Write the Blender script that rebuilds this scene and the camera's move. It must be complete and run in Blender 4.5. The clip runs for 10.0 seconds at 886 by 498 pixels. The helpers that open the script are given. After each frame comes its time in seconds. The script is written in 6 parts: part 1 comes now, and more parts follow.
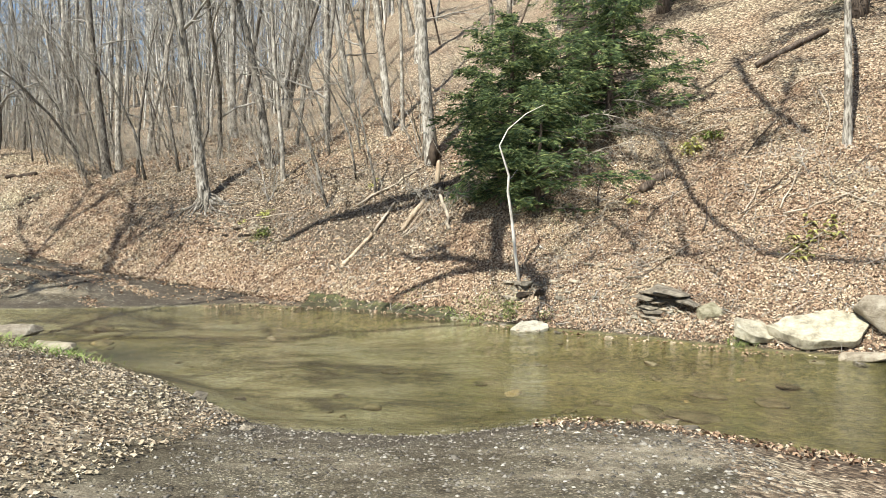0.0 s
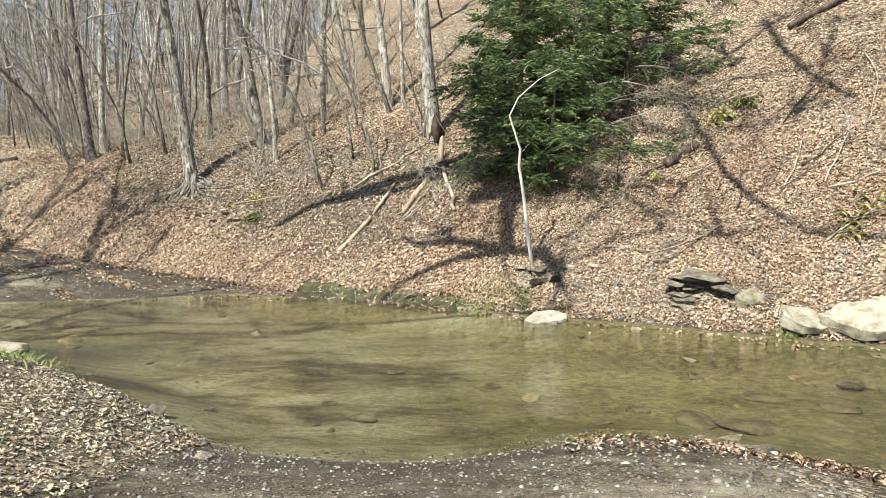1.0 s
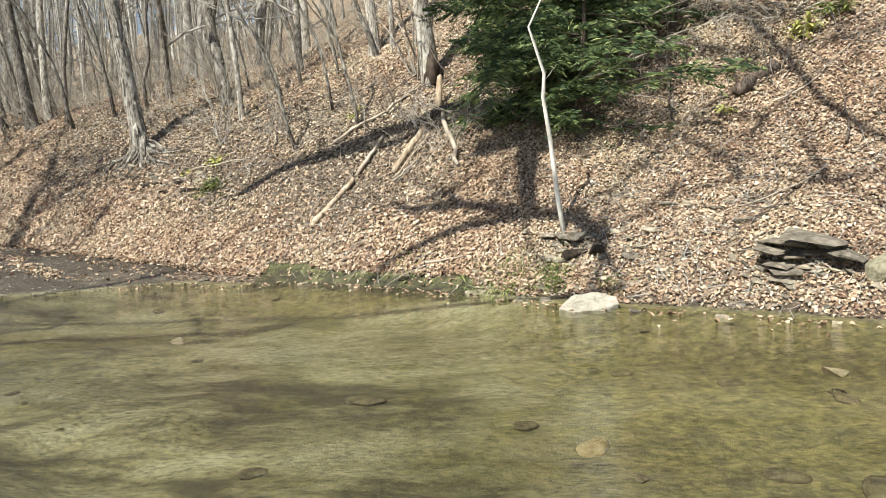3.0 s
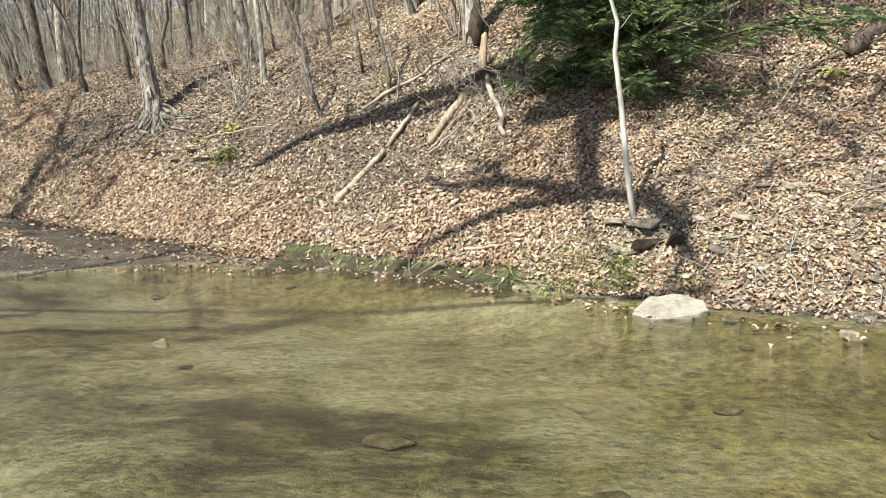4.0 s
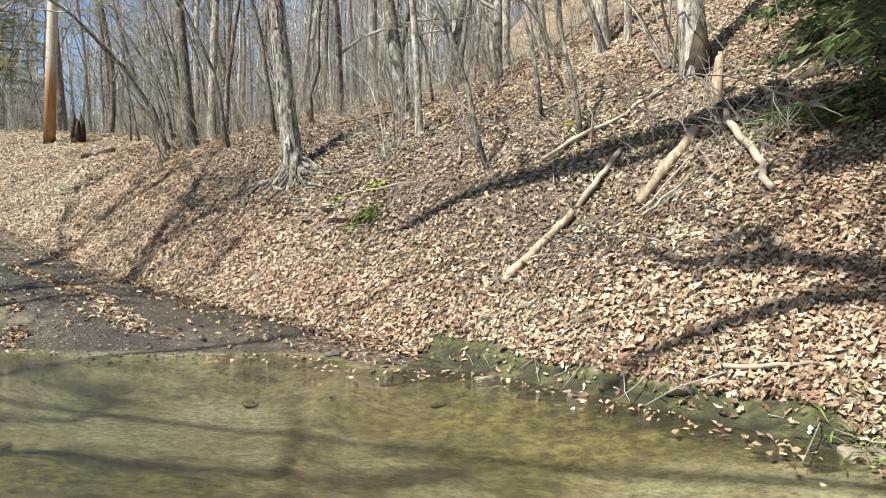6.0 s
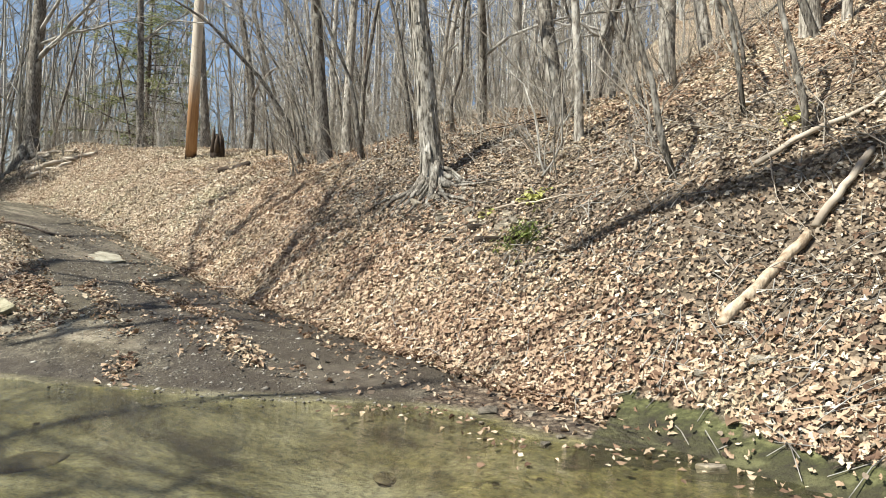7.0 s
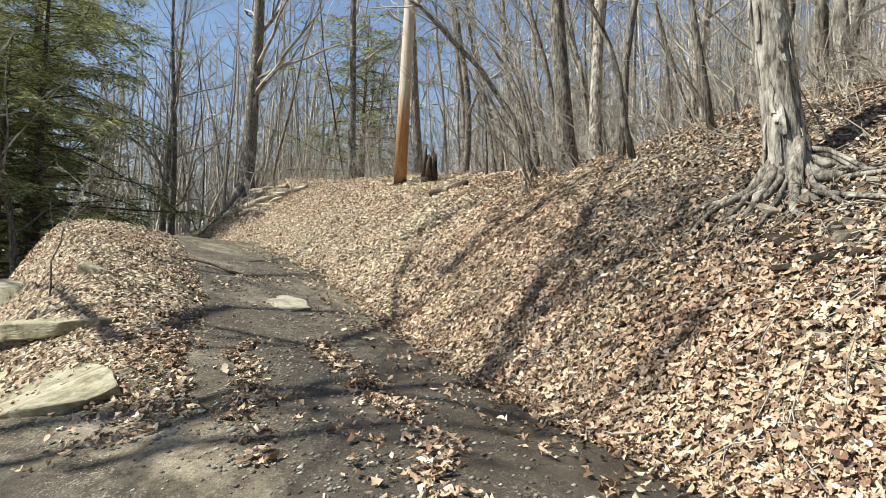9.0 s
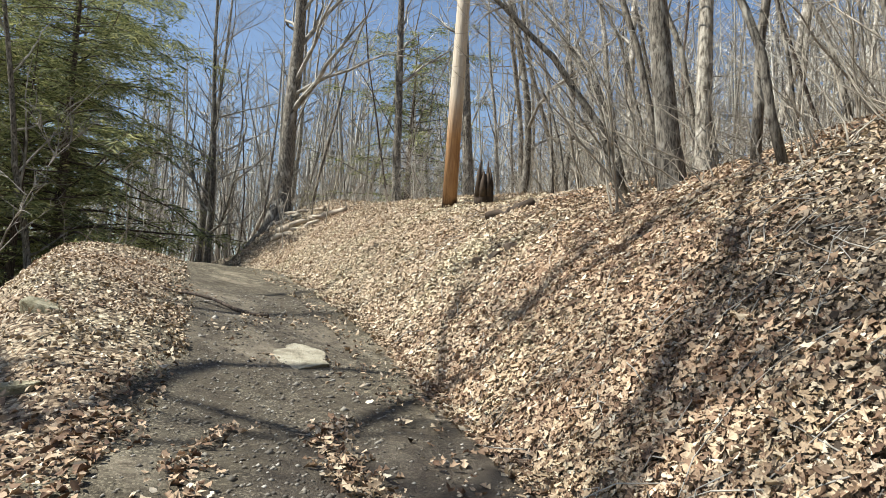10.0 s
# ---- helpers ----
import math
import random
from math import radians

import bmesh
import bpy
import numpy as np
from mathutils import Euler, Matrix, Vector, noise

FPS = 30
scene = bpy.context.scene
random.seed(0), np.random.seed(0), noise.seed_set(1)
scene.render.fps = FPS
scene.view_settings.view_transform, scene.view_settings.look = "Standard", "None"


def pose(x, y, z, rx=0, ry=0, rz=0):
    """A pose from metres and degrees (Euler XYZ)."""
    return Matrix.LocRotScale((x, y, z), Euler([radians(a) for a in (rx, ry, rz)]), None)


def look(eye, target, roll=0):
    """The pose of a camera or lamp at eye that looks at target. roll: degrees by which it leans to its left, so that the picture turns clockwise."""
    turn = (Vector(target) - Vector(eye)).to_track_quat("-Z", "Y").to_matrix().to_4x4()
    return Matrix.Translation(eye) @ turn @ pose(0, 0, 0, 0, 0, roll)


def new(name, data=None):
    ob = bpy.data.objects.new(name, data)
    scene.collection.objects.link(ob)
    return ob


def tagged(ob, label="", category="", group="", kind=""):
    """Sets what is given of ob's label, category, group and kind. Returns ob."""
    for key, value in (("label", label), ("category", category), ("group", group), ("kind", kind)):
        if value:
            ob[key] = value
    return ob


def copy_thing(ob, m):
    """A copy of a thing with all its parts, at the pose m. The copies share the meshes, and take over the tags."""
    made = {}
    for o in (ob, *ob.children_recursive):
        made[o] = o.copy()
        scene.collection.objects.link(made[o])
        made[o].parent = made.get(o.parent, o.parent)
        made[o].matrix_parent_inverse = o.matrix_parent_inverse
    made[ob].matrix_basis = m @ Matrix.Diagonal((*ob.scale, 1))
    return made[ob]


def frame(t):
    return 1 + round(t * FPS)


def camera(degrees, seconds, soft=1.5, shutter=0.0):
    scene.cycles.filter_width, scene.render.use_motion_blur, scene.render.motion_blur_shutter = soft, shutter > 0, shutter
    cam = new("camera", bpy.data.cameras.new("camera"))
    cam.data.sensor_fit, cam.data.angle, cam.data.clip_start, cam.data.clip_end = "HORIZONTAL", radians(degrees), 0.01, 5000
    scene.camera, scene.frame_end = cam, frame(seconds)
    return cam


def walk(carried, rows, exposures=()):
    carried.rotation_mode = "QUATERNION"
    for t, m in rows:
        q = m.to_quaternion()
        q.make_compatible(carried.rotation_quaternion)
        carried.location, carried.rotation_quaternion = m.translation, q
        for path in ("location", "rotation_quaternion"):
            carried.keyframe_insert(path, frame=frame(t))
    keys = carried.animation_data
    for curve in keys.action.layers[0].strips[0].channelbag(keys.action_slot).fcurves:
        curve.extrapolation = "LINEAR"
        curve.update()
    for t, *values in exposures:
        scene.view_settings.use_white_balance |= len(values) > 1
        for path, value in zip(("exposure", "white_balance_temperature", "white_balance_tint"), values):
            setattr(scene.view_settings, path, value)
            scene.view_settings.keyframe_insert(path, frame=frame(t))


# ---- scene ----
cam = camera(64.2, 10.0, soft=0.8)
PATH = [
    (0, (2.071, -3.178, 2.341), (1.843, -1.193, 2.248), 0.4),
    (0.5, (1.997, -2.448, 2.288), (1.76, -0.465, 2.175), -0.1),
    (1, (1.888, -1.627, 2.206), (1.647, 0.354, 2.073), -0.3),
    (1.5, (1.765, -0.716, 2.137), (1.522, 1.263, 1.989), -0.5),
    (2, (1.702, 0.293, 2.005), (1.459, 2.271, 1.845), -1.2),
    (2.5, (1.602, 1.197, 1.902), (1.355, 3.173, 1.721), -1.9),
    (2.7, (1.585, 1.546, 1.839), (1.334, 3.521, 1.652), -2.1),
    (3.8, (1.264, 3.46, 1.805), (0.932, 5.414, 1.537), -1.6),
    (4, (1.162, 3.812, 1.748), (0.807, 5.761, 1.479), -1.2),
    (4.5, (0.851, 4.692, 1.674), (0.419, 6.628, 1.42), -0.3),
    (5, (0.512, 5.53, 1.594), (-0.018, 7.448, 1.395), 0.4),
    (5.2, (0.401, 5.89, 1.579), (-0.177, 7.797, 1.41), 0.5),
    (6.3, (-0.625, 7.63, 1.46), (-1.456, 9.448, 1.454), 0.7),
    (6.5, (-0.867, 7.943, 1.506), (-1.762, 9.731, 1.51), 0.9),
    (7, (-1.579, 8.722, 1.492), (-2.645, 10.414, 1.506), 1.7),
    (7.5, (-2.385, 9.487, 1.44), (-3.61, 11.068, 1.447), 2.1),
    (8, (-3.299, 10.349, 1.472), (-4.654, 11.82, 1.494), 1.5),
    (8.5, (-4.327, 11.134, 1.49), (-5.771, 12.518, 1.547), 1.2),
    (9, (-5.423, 12.041, 1.549), (-6.933, 13.349, 1.655), 1.7),
    (9.5, (-6.655, 12.909, 1.626), (-8.211, 14.157, 1.769), 2.2),
    (10, (-7.864, 13.833, 1.809), (-9.453, 15.033, 1.99), 2.8),
]
walk(cam, [(t, look(eye, target, roll)) for t, eye, target, roll in PATH], [(0, 0.95, 6380, 9), (10, 0.95, 6380, 9)])

# ---- light ----
SUN_EL, SUN_AZ = radians(50), radians(211)   # azimuth clockwise from +y
world = bpy.data.worlds.new("world")
scene.world = world
world.use_nodes = True
wn = world.node_tree.nodes
sky = wn.new("ShaderNodeTexSky")
sky.sky_type = "NISHITA"
sky.sun_disc = False
sky.sun_elevation, sky.sun_rotation = SUN_EL, SUN_AZ
sky.air_density, sky.dust_density, sky.ozone_density = 1.0, 0.6, 1.0
world.node_tree.links.new(sky.outputs[0], wn["Background"].inputs[0])
wn["Background"].inputs[1].default_value = 0.08
sun_data = bpy.data.lights.new("sun", "SUN")
sun_data.energy, sun_data.angle, sun_data.color = 5.0, radians(0.5), (1.0, 0.98, 0.90)
sun = new("sun", sun_data)
sun_from = Vector((math.sin(SUN_AZ) * math.cos(SUN_EL), math.cos(SUN_AZ) * math.cos(SUN_EL), math.sin(SUN_EL)))
sun.matrix_world = look(sun_from * 100, (0, 0, 0))

# ---- materials ----


class Nodes:
    """Short hand for one node material."""

    def __init__(self, name):
        self.mat = bpy.data.materials.new(name)
        self.mat.use_nodes = True
        self.nt = self.mat.node_tree
        self.b = self.nt.nodes["Principled BSDF"]
        self.out = self.nt.nodes["Material Output"]
        geo = self.nt.nodes.new("ShaderNodeNewGeometry")
        self.pos = geo.outputs["Position"]
        self.island = geo.outputs["Random Per Island"]
        self.obj = self.nt.nodes.new("ShaderNodeTexCoord").outputs["Object"]
        self.rand = self.nt.nodes.new("ShaderNodeObjectInfo").outputs["Random"]

    def link(self, a, b):
        self.nt.links.new(a, b)

    def noise(self, scale, detail=4, rough=0.55, vec=None, stretch=None, out=0):
        n = self.nt.nodes.new("ShaderNodeTexNoise")
        n.inputs["Scale"].default_value, n.inputs["Detail"].default_value, n.inputs["Roughness"].default_value = scale, detail, rough
        v = vec or self.pos
        if stretch:
            m = self.nt.nodes.new("ShaderNodeMapping")
            m.inputs["Scale"].default_value = stretch
            self.link(v, m.inputs[0])
            v = m.outputs[0]
        self.link(v, n.inputs["Vector"])
        return n.outputs[out]

    def cells(self, scale, out="Color", feature="F1", vec=None, rand=1.0):
        n = self.nt.nodes.new("ShaderNodeTexVoronoi")
        n.feature = feature
        n.inputs["Scale"].default_value = scale
        n.inputs["Randomness"].default_value = rand
        self.link(vec or self.pos, n.inputs["Vector"])
        return n.outputs[out]

    def ramp(self, fac, *stops):
        n = self.nt.nodes.new("ShaderNodeValToRGB")
        e = n.color_ramp.elements
        while len(e) < len(stops):
            e.new(0.5)
        for el, (p, c) in zip(e, stops):
            el.position, el.color = p, (*c, 1) if len(c) == 3 else c
        self.link(fac, n.inputs[0])
        return n.outputs[0]

    def mix(self, fac, a, b, mode="MIX"):
        n = self.nt.nodes.new("ShaderNodeMix")
        n.data_type, n.blend_type = "RGBA", mode
        for sock, v in ((n.inputs[0], fac), (n.inputs[6], a), (n.inputs[7], b)):
            if isinstance(v, (int, float)):
                sock.default_value = v
            elif isinstance(v, tuple):
                sock.default_value = (*v, 1)
            else:
                self.link(v, sock)
        return n.outputs[2]

    def maths(self, op, a, b=0.0):
        n = self.nt.nodes.new("ShaderNodeMath")
        n.operation = op
        for sock, v in zip(n.inputs, (a, b)):
            if isinstance(v, (int, float)):
                sock.default_value = v
            else:
                self.link(v, sock)
        return n.outputs[0]

    def attr(self, name):
        n = self.nt.nodes.new("ShaderNodeAttribute")
        n.attribute_name = name
        return n.outputs["Fac"]

    def bump(self, height, strength=0.5, dist=0.02):
        n = self.nt.nodes.new("ShaderNodeBump")
        n.inputs["Strength"].default_value, n.inputs["Distance"].default_value = strength, dist
        self.link(height, n.inputs["Height"])
        self.link(n.outputs[0], self.b.inputs["Normal"])

    def done(self, colour, rough=0.85, spec=0.3):
        if isinstance(colour, tuple):
            self.b.inputs["Base Color"].default_value = (*colour, 1)
        else:
            self.link(colour, self.b.inputs["Base Color"])
        if isinstance(rough, float):
            self.b.inputs["Roughness"].default_value = rough
        else:
            self.link(rough, self.b.inputs["Roughness"])
        self.b.inputs["Specular IOR Level"].default_value = spec
        return self.mat


def bark_material(name, dark, light, patch=(0.5, 0.48, 0.44), amount=0.45, ridge=26.0):
    n = Nodes(name)
    g = n.noise(ridge, 5, 0.65, n.obj, (1, 1, 0.22))
    base = n.ramp(g, (0.36, dark), (0.62, light))
    lichen = n.ramp(n.noise(5.0, 4, 0.6, n.obj, (1, 1, 0.6)), (amount, (0, 0, 0)), (amount + 0.12, (1, 1, 1)))
    col = n.mix(n.maths("MULTIPLY", lichen, 0.6), base, patch)
    tone = n.ramp(n.rand, (0.0, (0.72, 0.7, 0.68)), (1.0, (1.15, 1.1, 1.05)))
    n.bump(g, 0.9, 0.03)
    return n.done(n.mix(1.0, col, tone, "MULTIPLY"), 0.9, 0.2)


BARK = bark_material("grey_bark", (0.035, 0.030, 0.025), (0.26, 0.238, 0.20), (0.50, 0.485, 0.43), 0.54, 30.0)
BARK_DARK = bark_material("dark_bark", (0.035, 0.028, 0.022), (0.16, 0.125, 0.10), (0.2, 0.19, 0.16), 0.6)
BARK_PALE = bark_material("pale_bark", (0.07, 0.06, 0.048), (0.42, 0.395, 0.34), (0.64, 0.62, 0.56), 0.52, 24.0)


def leaf_material(name, stops, spec=0.3, drift=False):
    n = Nodes(name)
    c = n.ramp(n.island, *stops)
    c.node.name = "leaf_tone"
    vein = n.noise(60, 3, 0.6)
    c = n.mix(1.0, c, n.ramp(vein, (0.3, (0.75, 0.75, 0.75)), (0.7, (1.1, 1.1, 1.1))), "MULTIPLY")
    if drift:
        c = n.mix(1.0, c, n.ramp(n.noise(0.55, 4, 0.65), (0.3, (0.80, 0.72, 0.66)), (0.5, (0.99, 0.985, 0.96)), (0.7, (1.02, 1.09, 1.04))), "MULTIPLY")
        c = n.mix(n.ramp(n.noise(2.2, 3, 0.6), (0.55, (0, 0, 0)), (0.75, (0.45, 0.45, 0.45))), c, n.mix(1.0, c, (0.62, 0.54, 0.5), "MULTIPLY"))
    return n.done(c, 0.75, spec)


def twig_material(name, dark, light):
    n = Nodes(name)
    c = n.ramp(n.noise(3.0, 3), (0.3, dark), (0.7, light))
    return n.done(c, 0.85, 0.2)


TWIG = twig_material("twig_bark", (0.10, 0.088, 0.072), (0.45, 0.42, 0.365))
WOODS = leaf_material("far_bark", ((0.0, (0.10, 0.09, 0.075)), (0.4, (0.30, 0.275, 0.235)), (0.8, (0.50, 0.47, 0.41)), (1.0, (0.68, 0.65, 0.58))), 0.2)
TWIG_PALE = twig_material("pale_twig_bark", (0.16, 0.135, 0.105), (0.40, 0.355, 0.285))


def ground_material():
    n = Nodes("leaf_litter_ground")
    warp = n.mix(0.06, n.pos, n.noise(7.0, 3, 0.6, out=1), "ADD")
    cell = n.cells(17.0, "Color", vec=warp)
    edge = n.cells(17.0, "Distance", vec=warp)
    grey = n.nt.nodes.new("ShaderNodeSeparateColor")
    n.link(cell, grey.inputs[0])
    leaf = n.ramp(grey.outputs[0], (0.0, (0.09, 0.063, 0.043)), (0.35, (0.23, 0.17, 0.114)), (0.7, (0.40, 0.31, 0.215)), (1.0, (0.58, 0.48, 0.355)))
    leaf = n.mix(n.ramp(edge, (0.42, (0, 0, 0)), (0.8, (0.8, 0.8, 0.8))), leaf, (0.04, 0.026, 0.016))
    big = n.ramp(n.noise(0.55, 4, 0.65), (0.3, (0.80, 0.72, 0.66)), (0.5, (0.99, 0.985, 0.96)), (0.7, (1.02, 1.09, 1.04)))
    leaf = n.mix(1.0, leaf, big, "MULTIPLY")
    soil = n.ramp(n.noise(16, 5, 0.7), (0.3, (0.06, 0.045, 0.03)), (0.7, (0.24, 0.185, 0.13)))
    bare = n.ramp(n.maths("ADD", n.attr("dirt"), n.maths("MULTIPLY", n.maths("SUBTRACT", n.noise(2.6, 5, 0.7), 0.5), 1.2)), (0.42, (0, 0, 0)), (0.62, (1, 1, 1)))
    col = n.mix(bare, leaf, soil)
    grit = n.cells(62.0, "Color")
    gs = n.nt.nodes.new("ShaderNodeSeparateColor")
    n.link(grit, gs.inputs[0])
    gravel = n.ramp(gs.outputs[0], (0.0, (0.052, 0.048, 0.036)), (0.75, (0.132, 0.122, 0.092)), (1.0, (0.37, 0.345, 0.275)))
    gravel = n.mix(n.ramp(n.noise(1.1, 4, 0.6), (0.4, (0, 0, 0)), (0.62, (0.85, 0.85, 0.85))), gravel, n.ramp(n.noise(30, 4), (0.3, (0.045, 0.04, 0.028)), (0.7, (0.125, 0.111, 0.08))))
    pale = n.ramp(n.noise(0.75, 4, 0.62, None, (0.6, 1.5, 1)), (0.5, (0, 0, 0)), (0.66, (0.8, 0.8, 0.8)))
    gravel = n.mix(pale, gravel, n.ramp(n.noise(45, 4, 0.7), (0.3, (0.15, 0.138, 0.105)), (0.7, (0.38, 0.35, 0.285))))
    gravel = n.mix(1.0, gravel, n.ramp(n.noise(4.5, 6, 0.75), (0.34, (0.45, 0.38, 0.31)), (0.5, (1.02, 0.93, 0.82)), (0.66, (1.5, 1.42, 1.28))), "MULTIPLY")
    road = n.ramp(n.maths("ADD", n.attr("road"), n.maths("MULTIPLY", n.maths("SUBTRACT", n.noise(3.2, 5, 0.7), 0.5), 0.9)), (0.42, (0, 0, 0)), (0.56, (1, 1, 1)))
    col = n.mix(road, col, gravel)
    swirl = n.mix(0.55, n.pos, n.noise(0.7, 3, 0.55, out=1), "ADD")
    drift = n.maths("ADD", n.maths("MULTIPLY", n.noise(0.42, 5, 0.6, swirl, (0.75, 1.5, 1)), 0.62), n.maths("MULTIPLY", n.noise(2.6, 7, 0.72, swirl, (0.7, 1.4, 1)), 0.38))
    silt = n.ramp(drift, (0.37, (0.035, 0.035, 0.015)), (0.425, (0.13, 0.122, 0.056)), (0.465, (0.33, 0.30, 0.155)), (0.51, (0.58, 0.53, 0.31)), (0.60, (0.82, 0.77, 0.54)))
    algae = n.ramp(n.maths("ADD", n.noise(1.1, 5, 0.65, swirl, (1, 1.4, 1)), n.maths("MULTIPLY", n.attr("green"), 0.5)), (0.54, (0, 0, 0)), (0.70, (0.75, 0.75, 0.75)))
    silt = n.mix(algae, silt, n.ramp(n.noise(7, 6, 0.75), (0.36, (0.05, 0.06, 0.012)), (0.47, (0.24, 0.225, 0.055)), (0.6, (0.62, 0.54, 0.2))))
    fleck = n.ramp(n.noise(14, 6, 0.8, swirl, (0.8, 1.3, 1)), (0.36, (0.3, 0.29, 0.24)), (0.5, (0.95, 0.95, 0.92)), (0.64, (1.45, 1.4, 1.25)))
    silt = n.mix(1.0, silt, fleck, "MULTIPLY")
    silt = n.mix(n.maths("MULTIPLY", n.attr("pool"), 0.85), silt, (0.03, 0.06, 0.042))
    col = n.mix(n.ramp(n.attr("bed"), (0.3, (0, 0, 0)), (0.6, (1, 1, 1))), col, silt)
    moss = n.ramp(n.noise(6, 6, 0.7, None, (0.7, 1.3, 1)), (0.34, (0.03, 0.028, 0.017)), (0.5, (0.075, 0.08, 0.028)), (0.66, (0.22, 0.22, 0.09)))
    patchy = n.maths("ADD", n.attr("moss"), n.maths("MULTIPLY", n.maths("SUBTRACT", n.noise(3.5, 4, 0.7), 0.5), 0.7))
    col = n.mix(n.ramp(patchy, (0.4, (0, 0, 0)), (0.58, (1, 1, 1))), col, moss)
    wet = n.attr("wet")
    col = n.mix(n.maths("MULTIPLY", wet, 0.78), col, (0.042, 0.031, 0.024))
    smooth = n.maths("SUBTRACT", 1.0, n.maths("MAXIMUM", road, n.attr("bed")))
    h = n.maths("ADD", n.maths("MULTIPLY", n.maths("MULTIPLY", edge, -1.0), smooth), n.maths("MULTIPLY", n.noise(24, 6, 0.75), 0.8))
    n.bump(h, 0.8, 0.05)
    return n.done(col, n.maths("SUBTRACT", 0.95, n.maths("MULTIPLY", wet, 0.45)), 0.25)


GROUND = ground_material()


LEAF = leaf_material("dead_leaf", ((0.0, (0.10, 0.058, 0.037)), (0.2, (0.205, 0.126, 0.08)), (0.45, (0.345, 0.24, 0.158)), (0.75, (0.46, 0.34, 0.23)), (0.95, (0.58, 0.465, 0.338)), (1.0, (0.72, 0.64, 0.51))), drift=True)
def thin(mat, share):
    """Lets light through thin foliage."""
    nt = mat.node_tree
    out, b = nt.nodes["Material Output"], nt.nodes["Principled BSDF"]
    tr = nt.nodes.new("ShaderNodeBsdfTranslucent")
    mx = nt.nodes.new("ShaderNodeMixShader")
    mx.inputs[0].default_value = share
    nt.links.new(b.inputs["Base Color"].links[0].from_socket, tr.inputs[0])
    nt.links.new(b.outputs[0], mx.inputs[1])
    nt.links.new(tr.outputs[0], mx.inputs[2])
    nt.links.new(mx.outputs[0], out.inputs[0])
    return mat


NEEDLE = leaf_material("hemlock_needles", ((0.0, (0.03, 0.055, 0.028)), (0.4, (0.065, 0.1, 0.038)), (0.8, (0.15, 0.2, 0.068)), (1.0, (0.34, 0.37, 0.14))))
thin(NEEDLE, 0.18)
thin(LEAF, 0.06)
OLDLEAF = leaf_material("decayed_leaf", ((0.0, (0.045, 0.032, 0.022)), (0.45, (0.15, 0.11, 0.074)), (0.85, (0.30, 0.24, 0.172)), (1.0, (0.56, 0.48, 0.37))))


PINE = leaf_material("olive_needles", ((0.0, (0.06, 0.075, 0.032)), (0.5, (0.19, 0.21, 0.08)), (1.0, (0.46, 0.45, 0.19))))
thin(PINE, 0.35)


def water_material():
    n = Nodes("creek_water")
    n.nt.nodes.remove(n.b)
    clear = n.nt.nodes.new("ShaderNodeBsdfTransparent")
    clear.inputs[0].default_value = (0.94, 0.95, 0.86, 1)
    gloss = n.nt.nodes.new("ShaderNodeBsdfGlossy")
    gloss.inputs["Roughness"].default_value = 0.03
    fres = n.nt.nodes.new("ShaderNodeFresnel")
    fres.inputs[0].default_value = 1.33
    b = n.nt.nodes.new("ShaderNodeBump")
    b.inputs["Strength"].default_value, b.inputs["Distance"].default_value = 0.7, 0.03
    calm = n.ramp(n.noise(0.35, 3, 0.5, None, (0.6, 1.3, 1)), (0.4, (0.25, 0.25, 0.25)), (0.6, (1, 1, 1)))
    flow = n.maths("ADD", n.maths("MULTIPLY", n.noise(2.2, 4, 0.6, None, (0.7, 2.2, 1)), 1.3), n.noise(11.0, 5, 0.65, None, (0.6, 2.0, 1)))
    n.link(n.maths("MULTIPLY", flow, calm), b.inputs["Height"])
    n.link(b.outputs[0], gloss.inputs["Normal"])
    n.link(b.outputs[0], fres.inputs["Normal"])
    m = n.nt.nodes.new("ShaderNodeMixShader")
    n.link(fres.outputs[0], m.inputs[0])
    n.link(clear.outputs[0], m.inputs[1])
    n.link(gloss.outputs[0], m.inputs[2])
    n.link(m.outputs[0], n.out.inputs[0])
    return n.mat


WATER = water_material()


def pole_material():
    n = Nodes("pole_wood")
    g = n.noise(14, 5, 0.6, n.obj, (3, 3, 0.12))
    c = n.ramp(g, (0.3, (0.24, 0.125, 0.055)), (0.7, (0.50, 0.29, 0.14)))
    sep = n.nt.nodes.new("ShaderNodeSeparateXYZ")
    n.link(n.obj, sep.inputs[0])
    z = n.maths("ADD", sep.outputs[2], n.maths("MULTIPLY", n.noise(3, 3, vec=n.obj), 0.5))
    c = n.mix(n.ramp(n.maths("DIVIDE", z, 12.0), (0.17, (0, 0, 0)), (0.27, (1, 1, 1))), c, n.ramp(g, (0.3, (0.38, 0.31, 0.23)), (0.7, (0.58, 0.51, 0.41))))
    c = n.mix(n.ramp(z, (0.30, (1, 1, 1)), (0.5, (0, 0, 0))), c, (0.05, 0.032, 0.022))
    n.bump(g, 0.5, 0.02)
    return n.done(c, 0.8, 0.25)


def rock_material(name, dark, mid, pale):
    n = Nodes(name)
    c = n.ramp(n.noise(6, 6, 0.65, n.obj), (0.3, dark), (0.5, mid), (0.72, pale))
    n.bump(n.noise(9, 8, 0.75, n.obj, (1, 1, 2.5)), 0.9, 0.07)
    tone = n.ramp(n.rand, (0.0, (0.75, 0.74, 0.72)), (1.0, (1.15, 1.12, 1.06)))
    return n.done(n.mix(1.0, c, tone, "MULTIPLY"), 0.85, 0.25)


